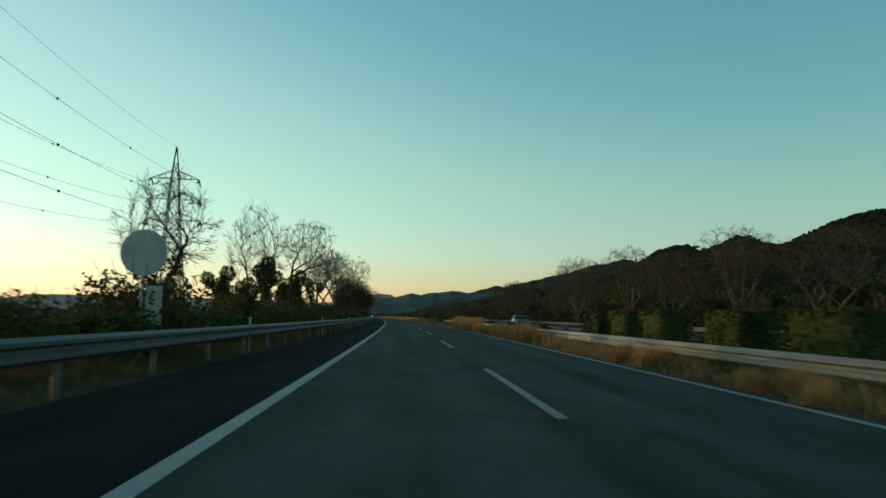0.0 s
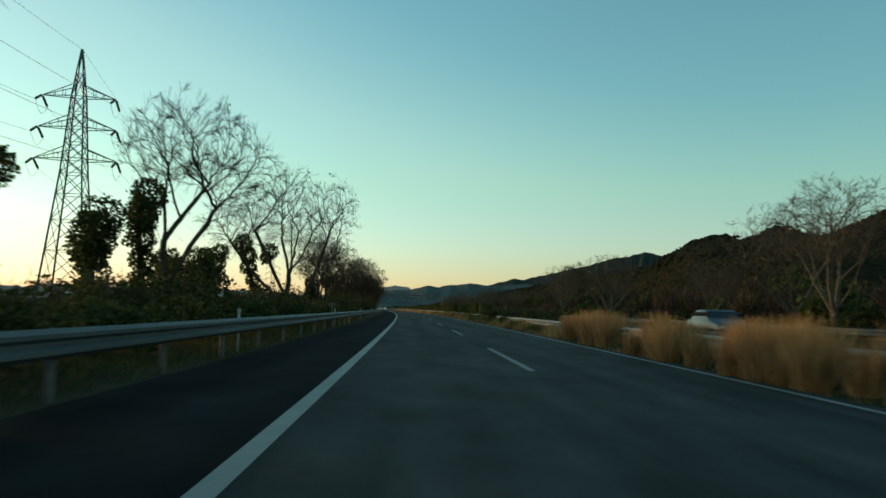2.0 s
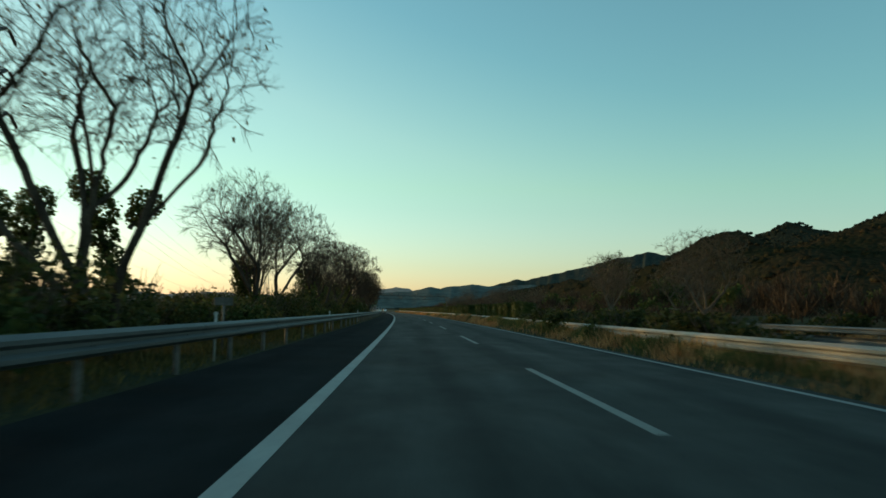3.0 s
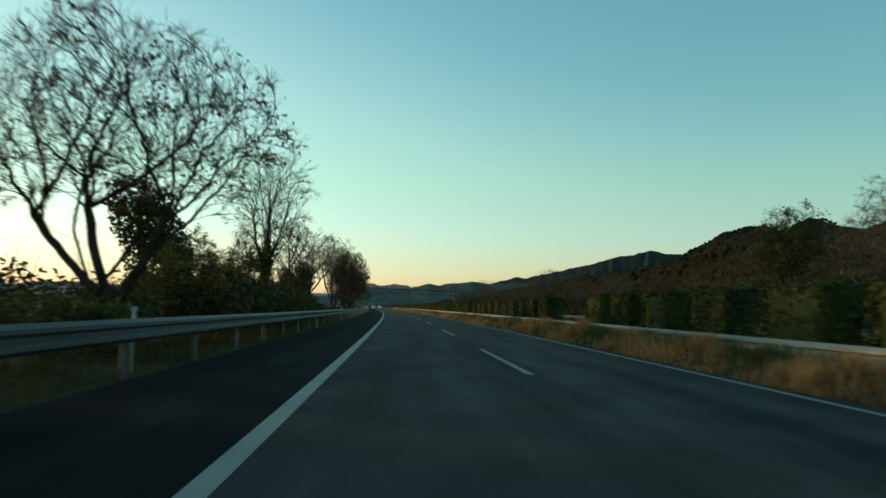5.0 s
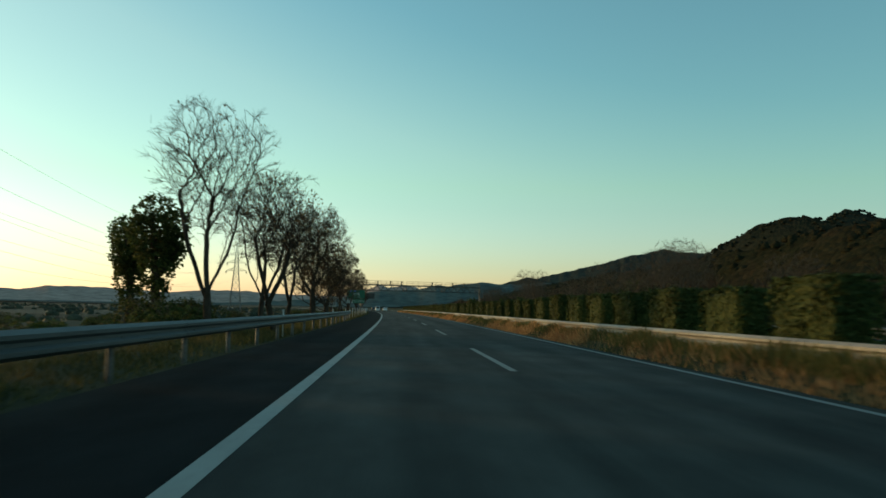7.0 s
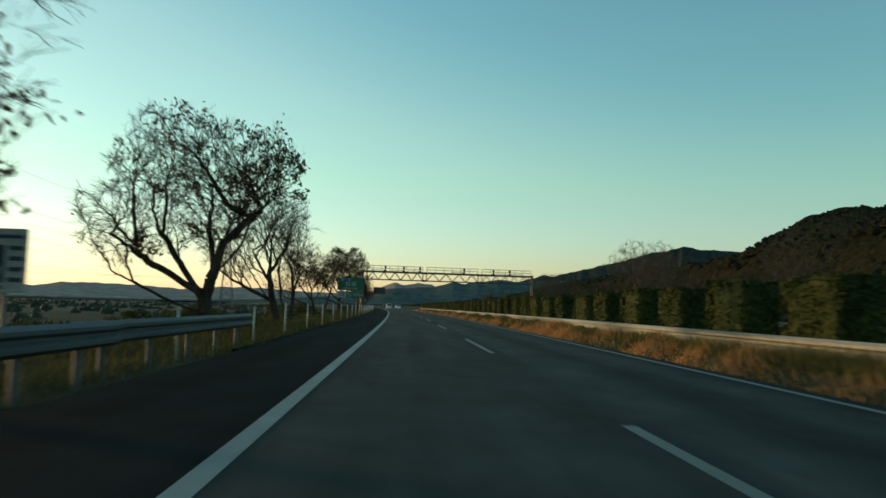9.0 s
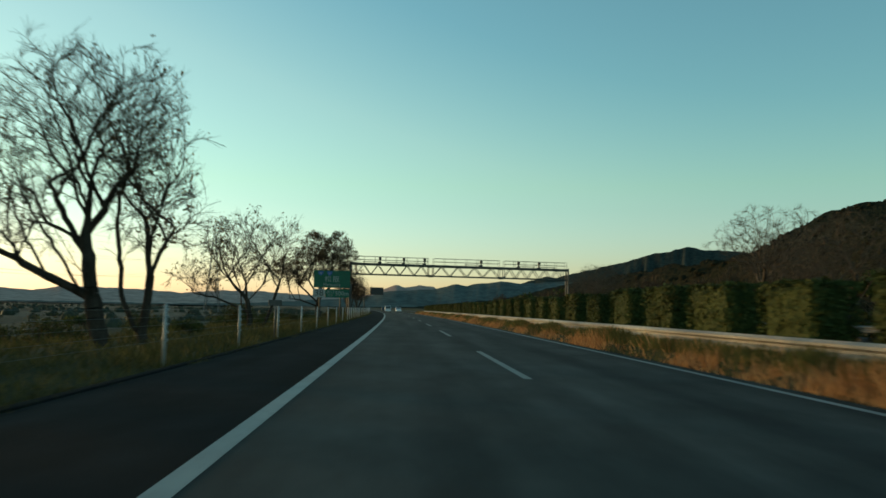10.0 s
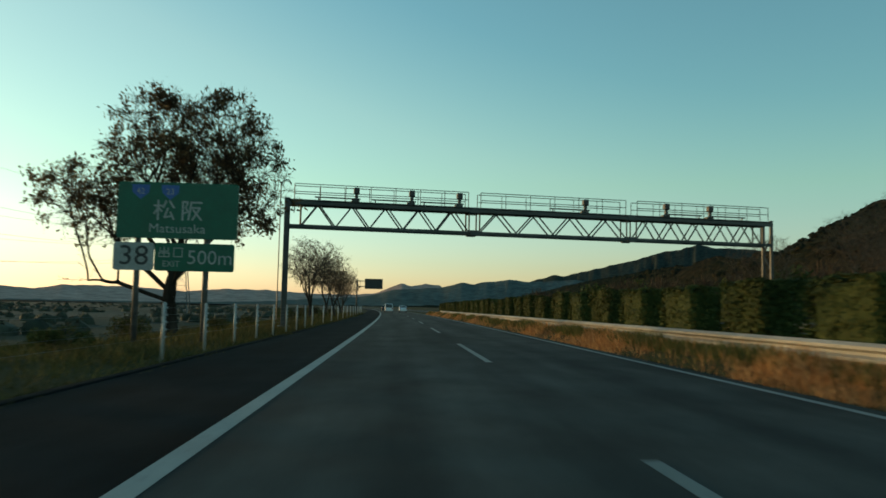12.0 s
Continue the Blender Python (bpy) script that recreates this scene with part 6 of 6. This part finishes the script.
def greener(s, u):
    """Where green weeds take over from the dry grass in the median: 0 to 1."""
    return ease(noise.noise((s * 0.21, u * 0.35, 31.0)) + 0.35 * noise.noise((s * 0.75, u, 8.0)), -0.12, 0.16)


blades("median_grass", 2, 260000, -25, 460, 4.0, 5.3, lambda s, u: lerp_table(s, TALL) * (0.55 + 0.45 * ease(u, 3.9, 4.6)), M_GRASSDRY, "dry orange-brown grass covering the median", 0.34, 0.016, 0.6, lambda s, u: (1.0 - 0.6 * ease(u, 4.4, 4.7) * ease(s, 120, 170)) * (1.0 - 0.6 * ease(s, 34, 40) * (1 - ease(s, 130, 142))) * (1.0 - 0.85 * greener(s, u)))
tufts("median_tufts", 12, TUFTS, M_GRASSDRY, "tall orange reed tufts standing out of the median grass")
blades("median_weeds", 3, 150000, -25, 460, 4.05, 7.4, lambda s, u: lerp_table(s, ((190, 0.44), (240, 0.38), (460, 0.34))) * (0.5 + 0.5 * ease(u, 3.9, 4.6)), M_WEED, "green weeds in patches among the dry median grass", 0.5, 0.016, 0.5, lambda s, u: max(greener(s, u), 0.45 * ease(u, 5.2, 5.6)))
blades("rail_weeds", 4, 120000, 60, 460, 4.45, 4.98, lambda s, u: lerp_table(s, ((80, 0.0), (112, 0.56), (190, 0.5), (225, 0.44), (255, 0.37), (460, 0.34))), M_WEED, "green weeds growing against the median guardrail", 0.3, 0.016, 0.7)
blades("verge_grass", 5, 110000, -25, 460, -9.2, -6.45, lambda s, u: lerp_table(s, ((0, 0.34), (260, 0.34), (290, 0.38), (460, 0.38))) * (0.5 + 0.5 * ease(-u, 6.4, 7.4)), M_VERGE, "green and yellow verge grass behind the guardrail", 0.75, 0.014, 0.6)
blades("verge_straw", 6, 40000, -25, 460, -9.6, -6.6, lambda s, u: 0.36, M_GRASSGREEN, "dry straw among the verge grass", 0.4, 0.012, 0.4)
blades("slope_grass", 7, 60000, 255, 460, -19.0, -9.0, lambda s, u: 0.5, M_VERGE, "rough weeds on the slope down to the fields", 0.8, 0.022, 0.6)
blades("edge_grass", 9, 26000, 266, 460, -6.75, -6.12, lambda s, u: 0.16 + 0.10 * ease(-u, 6.2, 6.6), M_VERGE, "short grass creeping over the edge of the shoulder", 0.9, 0.014, 0.6)
blades("far_verge_grass", 8, 40000, -25, 400, 19.5, 22.5, lambda s, u: 0.6, M_GRASSDRY, "dry grass beyond the opposite carriageway", 0.4, 0.02, 0.6)


# ---- woodland on the slope to the right ----
def build_woodland():
    g = np.random.default_rng(77)
    r = random.Random(77)
    twig_c, twig_a, twig_w, leaf_p = [], [], [], []
    for _ in range(620):
        s, u = r.uniform(-30, 560), 21.5 + 62 * r.random() ** 1.5
        h = r.uniform(3.0, 6.2) * (0.75 + 0.35 * ease(u, 22, 40))
        z0 = -0.8 + 1.6 * ease(u, 22, 30) + hill_height(s, u)
        rad = h * r.uniform(0.30, 0.45)
        n = 190
        v = unit_rows(g, n)
        v[:, 2] = np.abs(v[:, 2]) * 0.9 - 0.15
        q = np.array(along(s, u, z0 + h * 0.55)) + v * rad * g.uniform(0.3, 1.05, (n, 1)) * np.array((1, 1, 1.25))
        if r.random() < 0.22:
            leaf_p.append(q)
            continue
        d = v * 0.7 + np.array((0, 0, 0.9)) + g.normal(size=(n, 3)) * 0.35
        d /= np.linalg.norm(d, axis=1, keepdims=True)
        half = d * g.uniform(0.25, 0.75, (n, 1))
        w = np.cross(d, unit_rows(g, n))
        w /= np.linalg.norm(w, axis=1, keepdims=True) + 1e-9
        twig_c.append(q), twig_a.append(half), twig_w.append(w * g.uniform(0.02, 0.06, (n, 1)))
        stem = np.array([along(s + r.gauss(0, 0.4), u + r.gauss(0, 0.4), z0 + h * 0.3) for _ in range(5)])
        sd = np.tile((0, 0, 1.0), (5, 1)) + g.normal(size=(5, 3)) * 0.12
        twig_c.append(stem), twig_a.append(sd * h * 0.34), twig_w.append(np.cross(sd, unit_rows(g, 5)) * 0.05)
    me = quads_mesh("winter_wood", np.concatenate(twig_c), np.concatenate(twig_a), np.concatenate(twig_w), M_WOODBROWN, 0.7)
    tagged(new("winter_wood", me), "brown leafless woodland on the slope", "woodland", kind="stuff")
    pts = np.repeat(np.concatenate(leaf_p), 2, axis=0)
    me = leaves_at("evergreen_wood", g, pts, 0.42, M_LEAFGREEN, 0.3, 0.1, 0.7)
    tagged(new("evergreen_wood", me), "dark evergreen trees scattered through the woodland", "woodland", kind="stuff")
    # crowns of the wood higher up the hill
    spots = []
    for _ in range(12500):
        s, u = r.uniform(60, 1150), 60 + 600 * r.random() ** 1.2
        z = -0.5 + hill_height(s, u)
        spots.append((*along(s, u, z), r.uniform(1.5, 3.0), r.uniform(0.6, 0.9)))
    tagged(new("hill_crowns", crowns_mesh("hill_crowns", g, np.array(spots), M_HILL, 0.5, 4)), "dark evergreen and brown leafless crowns covering the hill", "woodland", kind="stuff")


build_woodland()


def build_scrub():
    """Green scrub where the hedge is broken, behind the median rail and across the road."""
    r = random.Random(5)
    a = make_bush(31, (0.9, 0.9, 1.0), 700, M_BUSH, 0.13, "small scrubby bush in the median")
    first = True
    rows = [(s, 6.4 + r.uniform(-0.5, 0.6), r.uniform(0.6, 1.0)) for s in (47, 52, 58, 66, 71, 79, 88, 93, 99, 165)]
    rows += [(102 + 1.9 * k + r.uniform(-0.5, 0.5), 6.4 + r.uniform(-0.7, 0.7), r.uniform(0.75, 1.35)) for k in range(17)]
    rows += [(101 + 2.3 * k + r.uniform(-0.7, 0.7), 5.75 + r.uniform(-0.25, 0.3), r.uniform(0.45, 0.9)) for k in range(15)]
    rows += [(s + r.uniform(-1.5, 1.5), 20.9 + r.uniform(-0.5, 1.2), r.uniform(1.0, 1.9)) for s in range(-10, 420, 7)]
    for s, u, size in rows:
        m = on_road(s, u, land_height(s, u) - 0.03, 0, 0, r.uniform(0, 360)) @ Matrix.Diagonal((size * 1.2, size * 1.2, size, 1))
        if first:
            a.matrix_basis = m
            tagged(a, group="scrub bushes")
            first = False
        else:
            stand(a, m)


build_scrub()


# ---- vehicles far ahead and across the road ----
def build_car(s, u, heading, paint, tall, length, label):
    """A passenger car or van: body, glass, lamps and wheels."""
    c = tagged(new("car"), label, "car", "cars on the road")
    c.matrix_basis = on_road(s, u, 0, 0, 0, heading)
    w, h, half = 1.72, tall, length / 2
    van = tall > 1.7
    side = [(-half, 0.30), (-half, 0.75), (-half + 0.10, 0.95)]
    side += [(-half + 0.16, h - 0.12), (-half + 0.42, h)] if van else [(-half + 0.55, 1.02), (-half + 1.15, h - 0.03)]
    side += [(half - 2.0, h), (half - 1.15, 0.98), (half - 0.15, 0.80), (half, 0.55), (half, 0.28)]
    bm = bmesh.new()
    rings = []
    for x in (-0.5, -0.46, 0.46, 0.5):
        squeeze = 0.96 if abs(x) == 0.5 else 1.0
        ring = []
        for y, z in side:
            narrow = 1.0 - 0.14 * max(0.0, (z - 0.95) / max(0.2, h - 0.95))
            ring.append(bm.verts.new((x * w * narrow, y * squeeze, 0.3 + (z - 0.3) * (0.985 if abs(x) == 0.5 else 1.0))))
        rings.append(ring)
    n = len(side)
    for a, b in zip(rings, rings[1:]):
        for k in range(n):
            bm.faces.new((a[k], a[(k + 1) % n], b[(k + 1) % n], b[k]))
    bm.faces.new(rings[0][::-1])
    bm.faces.new(rings[-1])
    bmesh.ops.recalc_face_normals(bm, faces=bm.faces)
    body = part("body", bm, paint, c, "", True)
    body.modifiers.new("edge", "BEVEL").width = 0.03
    for end, y, tilt in ((-1, -half + (0.12 if van else 0.86), 8 if van else 52), (1, half - 1.58, -52)):
        m = Matrix.Translation((0, y, (h + 1.0) / 2 - 0.02)) @ Matrix.Rotation(radians(-tilt), 4, "X")
        part("windscreen" if end > 0 else "rear_window", box(bmesh.new(), (0, -0.02 * end * -1, 0), (w * 0.78, 0.06, (h - 1.0) * (0.86 if van and end < 0 else 1.05)), m, 0.015), M_CARGLASS, c)
    for x in (-1, 1):
        part("side_window", box(bmesh.new(), (x * w * 0.462, -0.25, (h + 1.02) / 2 - 0.03), (0.03, length * 0.48, (h - 1.0) * 0.6), bevel=0.01), M_CARGLASS, c)
        part("tail_lamp", box(bmesh.new(), (x * w * 0.42, -half - 0.005, 0.86), (0.2, 0.05, 0.26), bevel=0.015), M_TAIL, c, "red tail lamp")
        part("headlight", box(bmesh.new(), (x * w * 0.36, half - 0.06, 0.68), (0.34, 0.1, 0.14), bevel=0.02), M_SIGNWHITE, c, "clear headlight")
        for y in (-half + 0.8, half - 0.85):
            tyre = part("tyre", tube(bmesh.new(), (x * w * 0.40, y, 0.31), (x * w * 0.505, y, 0.31), 0.31, 0.31, 20), M_RUBBER, c)
            part("rim", tube(bmesh.new(), (x * w * 0.50, y, 0.31), (x * w * 0.512, y, 0.31), 0.19, 0.19, 14), M_STEEL, tyre)
    part("bumper", box(bmesh.new(), (0, -half - 0.02, 0.45), (w * 0.94, 0.12, 0.24), bevel=0.04), paint, c)


build_car(494.0, -1.75, 0, M_CARWHITE, 1.85, 4.4, "white van in the slow lane far ahead")
build_car(507.0, 1.75, 0, M_CARWHITE, 1.5, 4.3, "white saloon car in the overtaking lane")
build_car(540.0, -1.75, 0, M_CARDARK, 1.5, 4.3, "dark saloon car far ahead on the road")
build_car(91.0, 12.6, 180, M_CARGREY, 1.5, 4.2, "grey car coming along the opposite carriageway")


def build_plain_trees():
    """Low woods and thickets out on the plain."""
    g, r = np.random.default_rng(12), random.Random(12)
    rows = []
    for _ in range(560):
        s, u = r.uniform(60, 1500), -36 - 800 * r.random() ** 1.6
        for _ in range(r.randint(1, 5)):
            q = s + r.gauss(0, 4), u + r.gauss(0, 4)
            rows.append((*along(*q, land_height(*q) + 0.2), r.uniform(0.8, 2.6), r.uniform(0.6, 1.0)))
    me = crowns_mesh("hazy_plain_thickets", g, np.array(rows), M_PLAINHAZE, 0.5, 24)
    tagged(new("hazy_plain_thickets", me), "dark thickets scattered over the fields of the plain, greyed by haze painted into their colour", "woodland", kind="stuff")


build_plain_trees()
